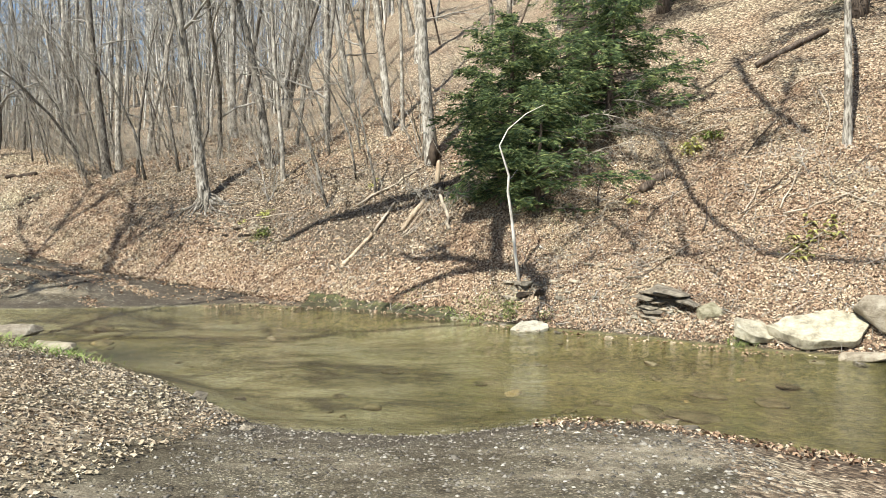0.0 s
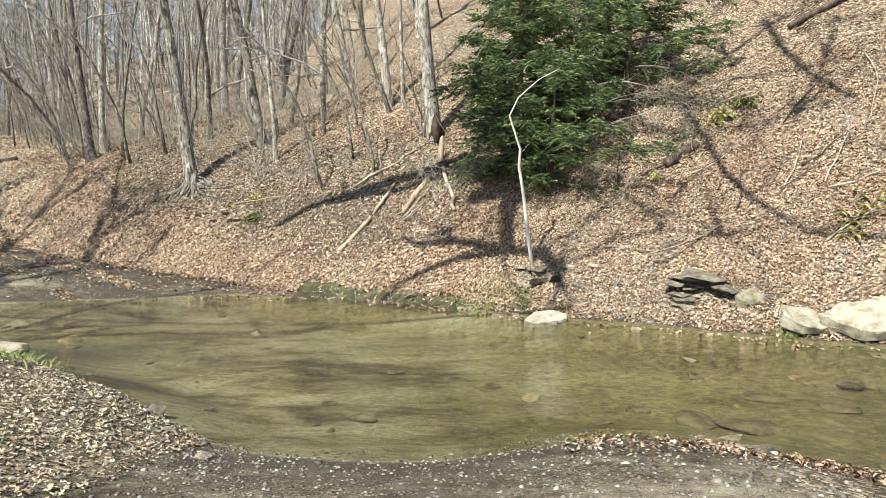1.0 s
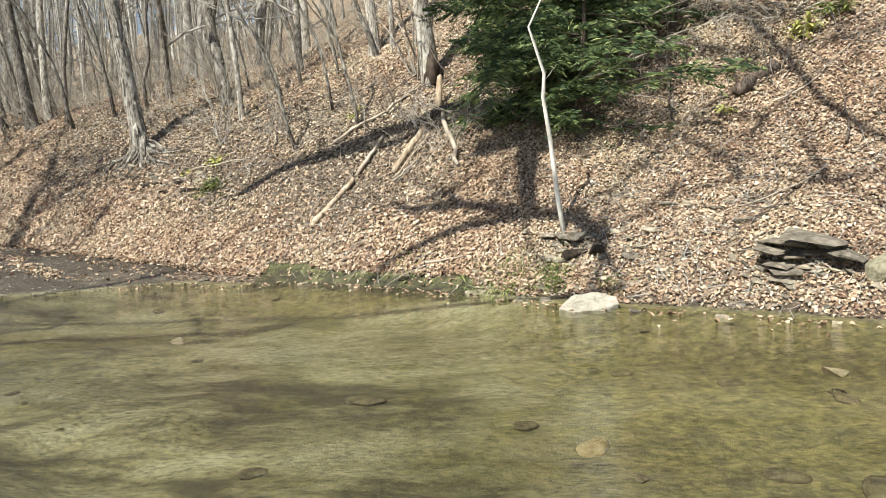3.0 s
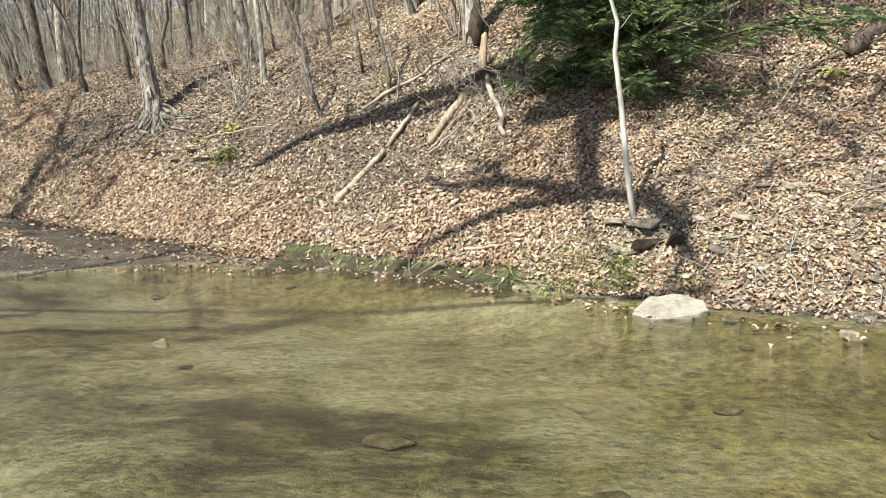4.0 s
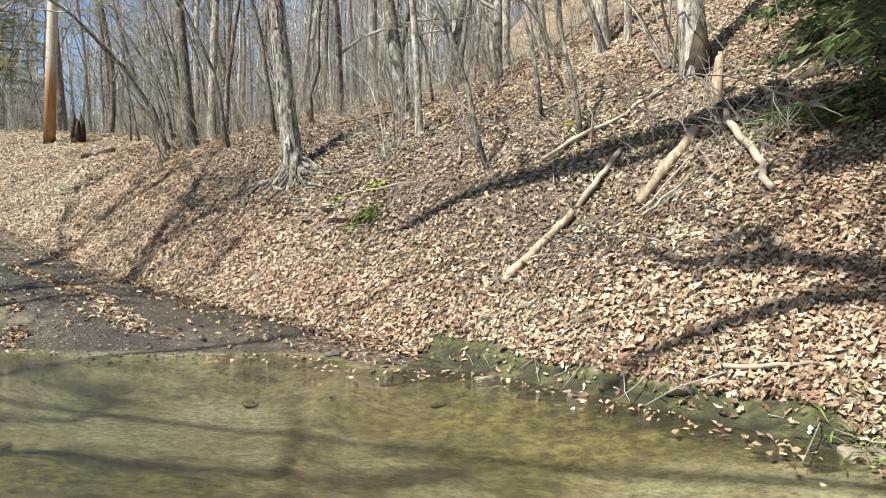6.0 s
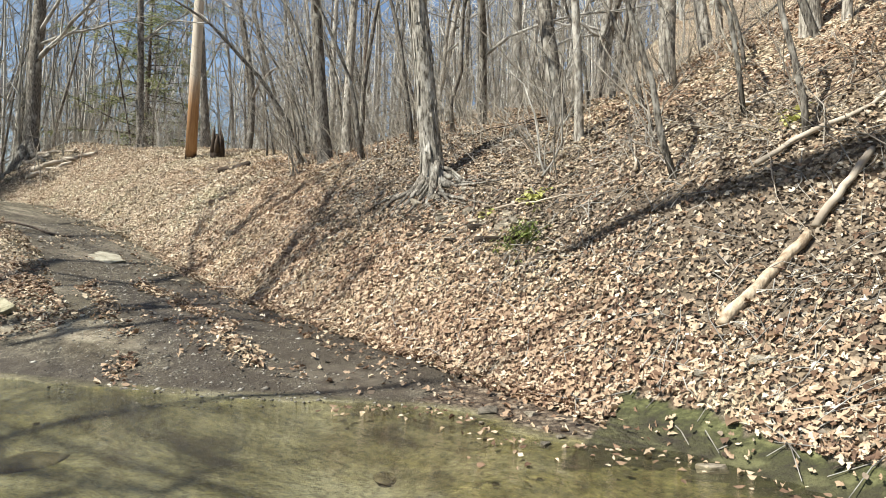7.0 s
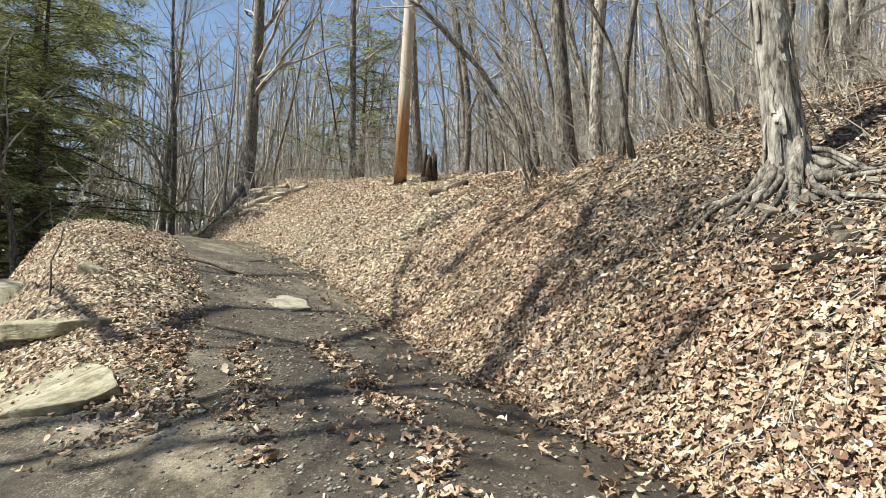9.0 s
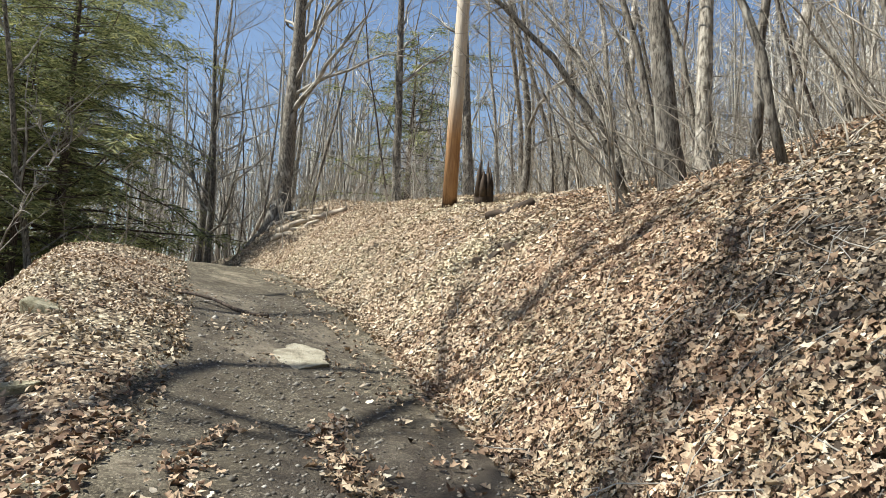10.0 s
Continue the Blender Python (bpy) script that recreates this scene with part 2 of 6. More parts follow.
ROCK = rock_material("sandstone", (0.17, 0.14, 0.10), (0.36, 0.31, 0.235), (0.52, 0.47, 0.38))
PALEROCK = rock_material("pale_sandstone", (0.18, 0.16, 0.115), (0.41, 0.375, 0.285), (0.56, 0.52, 0.42))
SHELF = rock_material("mossy_shelf", (0.12, 0.11, 0.065), (0.34, 0.31, 0.21), (0.5, 0.47, 0.36))
WHITEROCK = rock_material("white_sandstone", (0.24, 0.215, 0.165), (0.46, 0.425, 0.34), (0.60, 0.565, 0.47))
SHALE = rock_material("shale", (0.07, 0.06, 0.046), (0.21, 0.182, 0.14), (0.42, 0.375, 0.3))

# ---- shape of the land ----


def smooth_curve(xs, ys, width=1.6):
    gx = np.arange(-120, 120.01, 0.25)
    gy = np.interp(gx, xs, ys)
    k = np.exp(-0.5 * (np.arange(-24, 25) * 0.25 / width) ** 2)
    pad = np.pad(gy, 24, mode="edge")
    gy = np.convolve(pad, k / k.sum(), mode="valid")
    return lambda x: np.interp(x, gx, gy)


def sstep(a, b, v):
    u = np.clip((v - a) / (b - a), 0, 1)
    return u * u * (3 - 2 * u)


toe_y = smooth_curve([-120, -60, -40, -34, -26, -18.7, -15.3, -13, -10, -8, -4.3, -2.5, 2, 4, 6, 10, 20, 60],
                     [34, 28, 24.8, 23.4, 22.0, 20.2, 19.3, 18.2, 17.1, 16.5, 15.2, 14.4, 12.1, 11.3, 10.2, 8.4, 5, -6])
toe_z = smooth_curve([-60, -34, -26, -18.7, -15.3, -11.6, -8, -5, -3, 60], [2.4, 2.9, 2.8, 1.75, 1.05, 0.58, 0.36, 0.12, 0.02, 0.0])
far_shore = smooth_curve([-120, -60, -40, -20, -13.5, -11.3, -9, -7, -5.6, -4.8, -4.0, -3.2, -1.5, 2, 4, 6, 10, 20, 60],
                         [22, 20, 17, 13.0, 12.4, 12.3, 12.8, 13.5, 14.3, 14.7, 13.5, 14.6, 13.9, 11.7, 10.9, 9.8, 8.0, 4.6, -6.4], 0.4)
near_shore = smooth_curve([-120, -60, -20, -10, -7.6, -4.8, -2.3, -1, 1.5, 2.7, 5, 8, 20, 60], [14, 13, 9.6, 9.3, 8.9, 7.2, 5.7, 4.4, 4.2, 5.5, 4.3, 3, -1, -12], 0.6)
road_y = smooth_curve([-60, -44, -34, -26, -20, -16, -12, -8, -4], [24, 23.6, 22.2, 20.6, 19.0, 17.7, 16.0, 14.6, 12.5])


def wobble(x, y, f, seed):
    """Smooth cheap unevenness in -1..1."""
    r = np.random.RandomState(seed)
    v = np.zeros_like(x)
    for i in range(5):
        a = r.uniform(0, 2 * math.pi)
        k = f * (0.7 + 0.5 * i)
        v = v + np.sin(k * (x * math.cos(a) + y * math.sin(a)) + r.uniform(0, 6.3)) / (1 + 0.5 * i)
    return v / 3.0


def land(x, y):
    """Height of the ground, and how far the spot lies past the foot of the hill."""
    x, y = np.asarray(x, float), np.asarray(y, float)
    yt, yf, yn = toe_y(x), far_shore(x), near_shore(x)
    slope = (toe_y(x + 0.5) - toe_y(x - 0.5))
    d = (y - yt) / np.sqrt(1 + slope ** 2)
    tz = toe_z(x)
    dp = np.maximum(d, 0)
    steep = 0.95 + 0.10 * sstep(-5, -8, x) * sstep(-19, -16, x) - 0.22 * sstep(1, 4, x) * sstep(9.5, 7, x)
    bank = (3.6 - 0.5 * sstep(-16, -20, x)) * np.tanh(steep * dp / 3.6)
    side = x + 0.12 * (y - 22)
    climb = 0.02 + 0.23 * sstep(-16, -10.5, side) + 0.27 * sstep(-8, -1.5, side) + 0.12 * sstep(1, 6, x)
    hill = climb * np.log1p(np.exp(np.clip((dp - 2.6) * 1.5, -30, 200))) / 1.5
    round_ = np.arctan2(np.maximum(y - 12, 0.01), x + 8)
    hill = hill + 0.34 * np.log1p(np.exp(np.clip((dp - 24) * 0.3, -30, 200))) / 0.3 * sstep(radians(136), radians(122), round_) * sstep(-1.5, -8, side)
    hill = 45 * np.tanh(hill / 45)
    rise = bank + hill - 0.5 * np.exp(-((x + 1.6) ** 2 + (y - 16.6) ** 2) / 0.9) + 0.9 * np.exp(-((x + 33.5) ** 2 + (y - 26.3) ** 2) / 9.0)
    # flat between the shore and the foot
    w = np.clip(yt - yf, 0.3, 2.6)
    flat = tz * sstep(0, 1, (y - yf) / w)
    berm = 0.30 * np.exp(-((y - road_y(x) + 2.9) / 1.5) ** 2) * sstep(-14.5, -19, x)
    flat = flat + berm * (y > yf) * sstep(0, 1.0, y - yf)
    far = np.where(d > 0, tz + rise, flat)
    # creek bed and near bank
    inside = np.minimum(yf - y, y - yn)
    bed = -0.30 * sstep(0.0, 1.6, inside) - 0.03
    near = 0.85 * (1 - np.exp(-np.maximum(yn - y, 0) / 4.0))
    near = near + 0.12 * sstep(0, 0.5, yn - y) * sstep(-0.5, -3, x)
    z = np.where(y >= yf, np.maximum(far, -0.03), np.where(y <= yn, near - 0.03, bed))
    z = z + 0.07 * wobble(x, y, 1.3, 3) * sstep(0.0, 2.0, np.abs(d)) * sstep(-0.2, 0.4, z) + 0.22 * wobble(x, y, 0.42, 5) * sstep(1.0, 5.0, d)
    z = z + 0.03 * wobble(x, y, 4.1, 9) * sstep(-0.1, 0.3, z) + 0.05 * wobble(x, y, 2.3, 12) * (z < -0.03)
    return z, d


def zat(x, y):
    """Height of the ground sheet at one spot."""
    i = min(max(int(np.searchsorted(gx, x)) - 1, 0), len(gx) - 2)
    j = min(max(int(np.searchsorted(gy, y)) - 1, 0), len(gy) - 2)
    u, v = (x - gx[i]) / (gx[i + 1] - gx[i]), (y - gy[j]) / (gy[j + 1] - gy[j])
    return float((Z[j, i] * (1 - u) + Z[j, i + 1] * u) * (1 - v) + (Z[j + 1, i] * (1 - u) + Z[j + 1, i + 1] * u) * v)


def axis(lo, hi, a, b, step):
    v = list(np.arange(a, b + 1e-6, step))
    s, p = step, b
    while p < hi:
        s *= 1.22
        p += s
        v.append(p)
    s, p = step, a
    while p > lo:
        s *= 1.22
        p -= s
        v.insert(0, p)
    return np.array(v)


class Shape:
    """Vertices and faces of one mesh."""

    def __init__(self):
        self.v, self.f, self.n = [], [], 0

    def tube(self, pts, radii, sides=6, close=True):
        pts = np.asarray(pts, float)
        k = len(pts)
        tan = np.gradient(pts, axis=0)
        tan /= np.linalg.norm(tan, axis=1)[:, None] + 1e-9
        ref = np.array([1.0, 0, 0]) if abs(tan[0][0]) < 0.8 else np.array([0, 1.0, 0])
        a = np.cross(tan, ref)
        a /= np.linalg.norm(a, axis=1)[:, None] + 1e-9
        b = np.cross(tan, a)
        ang = np.arange(sides) * 2 * math.pi / sides
        rad = np.asarray(radii, float)
        rad = rad[:, None] if rad.ndim == 1 else rad
        ring = pts[:, None, :] + rad[:, :, None] * (np.cos(ang)[None, :, None] * a[:, None, :] + np.sin(ang)[None, :, None] * b[:, None, :])
        self.v.append(ring.reshape(-1, 3))
        o = self.n
        for i in range(k - 1):
            for j in range(sides):
                q = (j + 1) % sides
                self.f.append((o + i * sides + j, o + i * sides + q, o + (i + 1) * sides + q, o + (i + 1) * sides + j))
        if close:
            self.f.append(tuple(o + (k - 1) * sides + j for j in range(sides)))
            self.f.append(tuple(o + j for j in reversed(range(sides))))
        self.n += k * sides

    def put(self, verts, faces):
        self.v.append(np.asarray(verts, float))
        self.f.extend(tuple(i + self.n for i in f) for f in faces)
        self.n += len(verts)

    def mesh(self, name, material, smooth=True):
        me = bpy.data.meshes.new(name)
        me.from_pydata(np.concatenate(self.v).tolist(), [], self.f)
        me.materials.append(material)
        if smooth:
            me.shade_smooth()
        return me


def part(name, shape, material, parent=None, label="", smooth=True):
    ob = new(name, shape.mesh(name, material, smooth) if isinstance(shape, Shape) else shape)
    ob.parent = parent
    if label:
        ob["label"] = label
    return ob


def bulk_mesh(name, verts, tris, material):
    """A large mesh of triangles out of numpy arrays."""
    me = bpy.data.meshes.new(name)
    me.vertices.add(len(verts))
    me.vertices.foreach_set("co", np.ascontiguousarray(verts, dtype=np.float32).ravel())
    me.loops.add(tris.size)
    me.loops.foreach_set("vertex_index", np.ascontiguousarray(tris, dtype=np.int32).ravel())
    me.polygons.add(len(tris))
    me.polygons.foreach_set("loop_start", np.arange(0, tris.size, 3, dtype=np.int32))
    me.materials.append(material)
    me.update(calc_edges=True)
    me.validate()
    return me


def seep_at(x, y, z):
    """1 on the wet mossy seep at the foot of the slope."""
    edge = 15.1 - 0.51 * (x + 3.5) + 0.12 * wobble(x, y, 2.6, 55)
    return sstep(-3.75, -3.5, x) * sstep(0.9, 0.2, x) * sstep(0.12, -0.12, y - edge) * (z > -0.06) * (y > 11)


# ---- ground and water ----
gx = axis(-420, 420, -32.0, 13.0, 0.16)
gy = axis(-300, 420, -4.0, 27.0, 0.16)
X, Y = np.meshgrid(gx, gy)
Z, D = land(X, Y)
nx, ny = len(gx), len(gy)
gm = bpy.data.meshes.new("ground")
idx = np.arange(nx * ny).reshape(ny, nx)
quads = np.stack([idx[:-1, :-1], idx[:-1, 1:], idx[1:, 1:], idx[1:, :-1]], -1).reshape(-1, 4)
gm.vertices.add(nx * ny)
gm.vertices.foreach_set("co", np.stack([X, Y, Z], -1).astype(np.float32).ravel())
gm.loops.add(quads.size)
gm.loops.foreach_set("vertex_index", quads.astype(np.int32).ravel())
gm.polygons.add(len(quads))
gm.polygons.foreach_set("loop_start", np.arange(0, quads.size, 4, dtype=np.int32))
gm.materials.append(GROUND)
gm.update(calc_edges=True)
gm.shade_smooth()
YF, YN, RY = far_shore(X), near_shore(X), road_y(X)
road_mask = sstep(1.9, 1.2, np.abs(Y - RY + 0.1)) * sstep(-4.5, -7, X) * (D < 0.3)
flat_mask = sstep(-5.0, -6.0, X) * sstep(-14.5, -11.5, X) * (D < -0.2) * (Y > YF - 0.3) * 0.95
ramp_mask = sstep(3.4, 1.2, np.abs(X - 1.4 - 0.08 * (Y - 4)) + 0.5 * wobble(X, Y, 0.9, 33)) * (Y < YN + 0.3)
shore_mask = 0.7 * (Y > YF - 0.3) * (Y < YF + 0.5) * (X < 8) * (X > -3.4)
road_mask = np.maximum(np.maximum(road_mask, flat_mask), np.maximum(ramp_mask, shore_mask * 0.75))
road_mask = np.maximum(road_mask, 0.5 * (Y < YN) * sstep(1.0, -1.0, X) * sstep(-16, -9, X + wobble(X, Y, 0.8, 66)))
bed_mask = sstep(0.06, -0.04, Z)
wet_mask = sstep(0.30, 0.0, Z) * 0.8 * (np.minimum(YF - Y, Y - YN) > -1.6)
mid_track = smooth_curve([-20, -15, -12.8, -11.4, -10.1, -9.2, -8.5, -8.0, -6], [19.6, 17.7, 16.6, 16.1, 15.75, 15.3, 14.9, 14.5, 13.9], 0.3)
damp = sstep(-14.5, -12.0, X) * sstep(-4.5, -6.0, X) * sstep(-1.5, -0.5, Y - mid_track(X) + 0.3 * wobble(X, Y, 1.4, 23)) * (D < 0.15)
damp = np.maximum(damp, 0.55 * sstep(-25, -18, X) * sstep(-11, -13, X) * sstep(1.6, 0.9, np.abs(Y - RY + 0.1)))
wet_mask = np.maximum(wet_mask, 0.35 * seep_at(X, Y, Z))
wet_mask = np.maximum(wet_mask, damp * (0.85 + 0.15 * wobble(X, Y, 1.7, 21)))
dirt_mask = 1.0 * sstep(0.5, 1.1, D) * sstep(3.4, 1.8, D) * sstep(-12.5, -9, X) * sstep(0.5, -3, X) + 0.6 * sstep(1.2, 2.6, X) * sstep(0.0, 0.3, D) * sstep(1.6, 0.8, D)
green_mask = 0.55 * sstep(-0.5, 3.5, X) + np.exp(-((X + 2.2) / 1.6) ** 2) * sstep(-2.2, -0.4, Y - YF) + np.exp(-((X + 8.5) / 3.0) ** 2 - ((Y - 10.3) / 1.0) ** 2)
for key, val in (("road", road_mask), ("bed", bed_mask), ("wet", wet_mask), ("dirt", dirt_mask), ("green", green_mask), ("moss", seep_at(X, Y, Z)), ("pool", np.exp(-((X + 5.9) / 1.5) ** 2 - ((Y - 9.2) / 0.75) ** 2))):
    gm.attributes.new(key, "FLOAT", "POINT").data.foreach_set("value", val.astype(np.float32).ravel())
ground = tagged(new("ground", gm), "leaf-covered creek bank and wooded hillside with a dirt track", "ground", kind="structure")

wx = np.concatenate([np.arange(-60, -22, 2.0), np.arange(-22, 16, 0.5), np.arange(16, 60, 2.0)])
ws = Shape()
pts, fcs = [], []
for i, x in enumerate(wx):
    for j in range(9):
        y0, y1 = near_shore(x) - 0.6, far_shore(x) + 0.6
        pts.append((x, y0 + (y1 - y0) * j / 8, 0.0))
for i in range(len(wx) - 1):
    for j in range(8):
        a = i * 9 + j
        fcs.append((a, a + 9, a + 10, a + 1))
ws.put(pts, fcs)
water = tagged(part("water", ws, WATER), "shallow clear brown creek water with small ripples", "water", kind="structure")

# ---- trees ----
STICK = twig_material("weathered_wood", (0.24, 0.19, 0.14), (0.52, 0.45, 0.35))
ROTTEN = twig_material("rotten_wood", (0.02, 0.015, 0.012), (0.09, 0.065, 0.045))
FERN = thin(leaf_material("fern_green", ((0.0, (0.09, 0.125, 0.032)), (1.0, (0.26, 0.29, 0.08)))), 0.25)
YELLOW = thin(leaf_material("yellow_green_leaf", ((0.0, (0.30, 0.31, 0.08)), (1.0, (0.58, 0.55, 0.20)))), 0.3)
GRASS = thin(leaf_material("grass_blade", ((0.0, (0.16, 0.25, 0.06)), (1.0, (0.45, 0.48, 0.18)))), 0.3)
S_FROM = np.array(sun_from)


def limb(shape, rng, start, way, length, r0, sides, sag=0.0, wander=0.18, steps=6):
    """A wandering tapered branch; returns its points and radii."""
    pts, rad = [np.array(start, float)], [r0]
    w = np.array(way, float) / np.linalg.norm(way)
    for i in range(steps):
        w = w + rng.normal(0, wander, 3) + np.array([0, 0, -sag])
        w /= np.linalg.norm(w)
        pts.append(pts[-1] + w * length / steps)
        rad.append(r0 * (1 - 0.82 * (i + 1) / steps))
    shape.tube(pts, rad, sides, close=False)
    return pts, rad


def crown_on(crown, rng, pts, height, r0, limbs, first, spread, twigs, fine=3):
    n = len(pts) - 1
    for k in range(limbs):
        u = first + (0.97 - first) * (k + rng.uniform(0, 1)) / limbs
        i = u * n
        a = pts[int(i)] + (pts[min(int(i) + 1, n)] - pts[int(i)]) * (i % 1)
        az = rng.uniform(0, 2 * math.pi)
        el = rng.uniform(0.3, 1.1)
        way = (math.cos(az) * math.cos(el), math.sin(az) * math.cos(el), math.sin(el))
        ln = height * spread * rng.uniform(0.6, 1.25) * (1.2 - 0.6 * u)
        lr = max(r0 * (1 - 0.75 * u) * rng.uniform(0.28, 0.5), 0.012)
        bp, br = limb(crown, rng, a, way, ln, lr, 5, -0.05)
        for t in range(twigs):
            q = rng.randint(2, len(bp))
            w2 = np.array(way) + rng.normal(0, 0.55, 3)
            tp, tr = limb(crown, rng, bp[q - 1], w2, ln * rng.uniform(0.3, 0.65), max(br[q - 1] * 0.6, 0.009), 3, -0.04, 0.2, 4)
            for s in range(fine):
                limb(crown, rng, tp[rng.randint(1, 5)], w2 + rng.normal(0, 0.6, 3), ln * rng.uniform(0.2, 0.45), 0.008, 3, 0, 0.2, 3)


def bare_tree(seed, height, r0, lean=(0, 0), limbs=12, first=0.35, spread=0.22, twigs=5, wander=0.02, fine=3, sides=9):
    """Trunk and crown of a leafless broad-leaved tree, foot at the origin."""
    rng = np.random.RandomState(seed)
    trunk, crown = Shape(), Shape()
    n = 14
    pts, rad = [], []
    p = np.array([0.0, 0, -0.35])
    w = np.array([lean[0], lean[1], 1.0])
    for i in range(n + 1):
        u = (i / n) ** 1.4
        flare = 1 + 0.6 * math.exp(-u * height / 0.4)
        pts.append(p.copy())
        rad.append(r0 * flare * (1 - 0.75 * u))
        w = w + np.array([*rng.normal(0, wander, 2), 0]) + np.array([-lean[0], -lean[1], 0]) * 0.03
        p = p + w / np.linalg.norm(w) * (height + 0.35) * (((i + 1) / n) ** 1.4 - u)
    ring = 1 + 0.05 * rng.normal(size=(n + 1, sides))
    trunk.tube(pts, np.array(rad)[:, None] * ring, sides, close=False)
    trunk.axis, trunk.rad = pts, rad
    pu = [np.array([np.interp(u * height, [q[2] + 0.35 for q in pts], [q[c] for q in pts]) for c in range(3)]) for u in np.linspace(0, 1, 15)]
    crown_on(crown, rng, pu, height, r0, limbs, first, spread, twigs, fine)
    return trunk, crown


def tree_thing(name, trunk, crown, m, label, bark, twig, group="trees"):
    root = tagged(new(name), label, "tree", group)
    part("trunk", trunk, bark, root)
    part("crown", crown, twig, root)
    root.matrix_world = m
    return root


def stand(x, y, sink=0.05, turn=0.0, size=1.0, rx=0, ry=0):
    return pose(x, y, zat(x, y) - sink, rx, ry, turn) @ Matrix.Scale(size, 4)


def roots_of(root, seed, r0, spread, count, down, material, reach=1.0):
    """Bare surface roots running down the bank from a trunk at the origin."""
    rng = np.random.RandomState(seed)
    bx, by, bz = root.matrix_world.translation
    for k in range(count):
        s = Shape()
        a = down + (k / max(count - 1, 1) - 0.5) * spread + rng.normal(0, 0.12)
        ln = reach * rng.uniform(0.6, 1.3)
        bend = rng.normal(0, 0.5)
        pts = []
        for i in range(10):
            u = i / 9
            b = a + bend * u
            x = math.cos(b) * (r0 * 0.35 + ln * u) + 0.05 * math.sin(6 * u + k)
            y = math.sin(b) * (r0 * 0.35 + ln * u) + 0.05 * math.cos(5 * u + 2 * k)
            z = zat(bx + x, by + y) - bz + 0.075 * (1 - 0.6 * u) + 1.2 * max(0, 0.3 - u) * r0 / 0.26 + 0.06 * math.sin(8 * u + k) * (1 - u)
            pts.append((x, y, z))
        rad = np.array([r0 * rng.uniform(0.3, 0.5) * (1 - 0.8 * (i / 9) ** 0.7) for i in range(10)])
        s.tube(pts, rad[:, None] * (1 + 0.12 * rng.normal(size=(10, 7))), 7)
        part("root", s, material, root, "gnarled bare grey root")


def bark_plates(root, seed, axis_pts, radii, count, top, material):
    """Loose shaggy strips of bark that stand off the trunk."""
    rng = np.random.RandomState(seed)
    zs = [p[2] for p in axis_pts]
    for i in range(count):
        s = Shape()
        z0, a, ln = rng.uniform(0.1, top), rng.uniform(0, 6.28), rng.uniform(0.18, 0.6)
        rows = []
        for j in range(4):
            z = z0 + ln * j / 3
            c = np.array([np.interp(z, zs, [p[0] for p in axis_pts]), np.interp(z, zs, [p[1] for p in axis_pts]), z])
            r = np.interp(z, zs, radii) + 0.008 + 0.03 * rng.uniform(0, 1) * (1 - j / 3)
            for e in (-1, 1):
                b = a + e * rng.uniform(0.07, 0.16) + 0.08 * j * rng.uniform(-1, 1)
                rows.append(c + np.array([math.cos(b) * r, math.sin(b) * r, 0]))
                rows.append(c + np.array([math.cos(b) * (r - 0.012), math.sin(b) * (r - 0.012), 0]))
        f = []
        for j in range(3):
            o = j * 4
            f += [(o, o + 2, o + 6, o + 4), (o + 1, o + 5, o + 7, o + 3), (o, o + 4, o + 5, o + 1), (o + 2, o + 3, o + 7, o + 6)]
        f += [(0, 1, 3, 2), (12, 14, 15, 13)]
        s.put(rows, f)
        part("bark_plate", s, material, root, smooth=False)


# trees that stand out
lt, lc = bare_tree(11, 17, 0.195, (-0.15, 0.0), 13, 0.28, 0.2, 5, 0.012)
ltree = tree_thing("tree", lt, lc, stand(-8.45, 19.35), "pale shaggy-barked tree with bare roots on the bank", BARK_PALE, TWIG)
roots_of(ltree, 3, 0.2, 2.8, 12, -1.75, BARK, 0.95)
roots_of(ltree, 9, 0.1, 1.5, 8, -0.75, BARK, 1.7)
bark_plates(ltree, 5, lt.axis, lt.rad, 110, 5.0, BARK_PALE)
tree_thing("tree", *bare_tree(12, 16, 0.17, (-0.13, 0.02), 14, 0.25, 0.22, 5, 0.015), stand(-13.8, 22.4), "dark grey leafless tree leaning over the track bank", BARK, TWIG)
tree_thing("tree", *bare_tree(32, 15, 0.13, (-0.10, 0.05), 12, 0.3), stand(-13.9, 23.3), "pale slim tree behind a darker trunk", BARK_PALE, TWIG)
mtree = tree_thing("tree", *bare_tree(13, 18, 0.205, (-0.12, 0), 13, 0.4, 0.2, 5, 0.012), stand(-0.75, 18.7), "tall pale leafless tree with a dark hollow foot", BARK_PALE, TWIG)
hollow = Shape()
hollow.tube([(0.02, -0.12, -0.2), (0.01, -0.15, 0.3), (-0.04, -0.13, 0.75)], np.array([0.2, 0.17, 0.05])[:, None] * (1 + 0.2 * np.random.RandomState(2).normal(size=(3, 11))), 11)
part("hollow", hollow, ROTTEN, mtree, "dark rotten hollow at the foot")
tree_thing("tree", *bare_tree(14, 15, 0.155, (-0.09, 0), 12, 0.35), stand(-2.7, 21.5), "grey leafless tree on the slope", BARK_PALE, TWIG)
tree_thing("tree", *bare_tree(34, 11, 0.06, (-0.35, 0), 10, 0.3), stand(-2.5, 21.2), "thin stem leaning from the foot of a larger tree", BARK, TWIG)
tree_thing("tree", *bare_tree(35, 12, 0.07, (0.05, 0), 10, 0.3), stand(-2.2, 21.4), "thin upright stem beside a larger tree", BARK_PALE, TWIG)
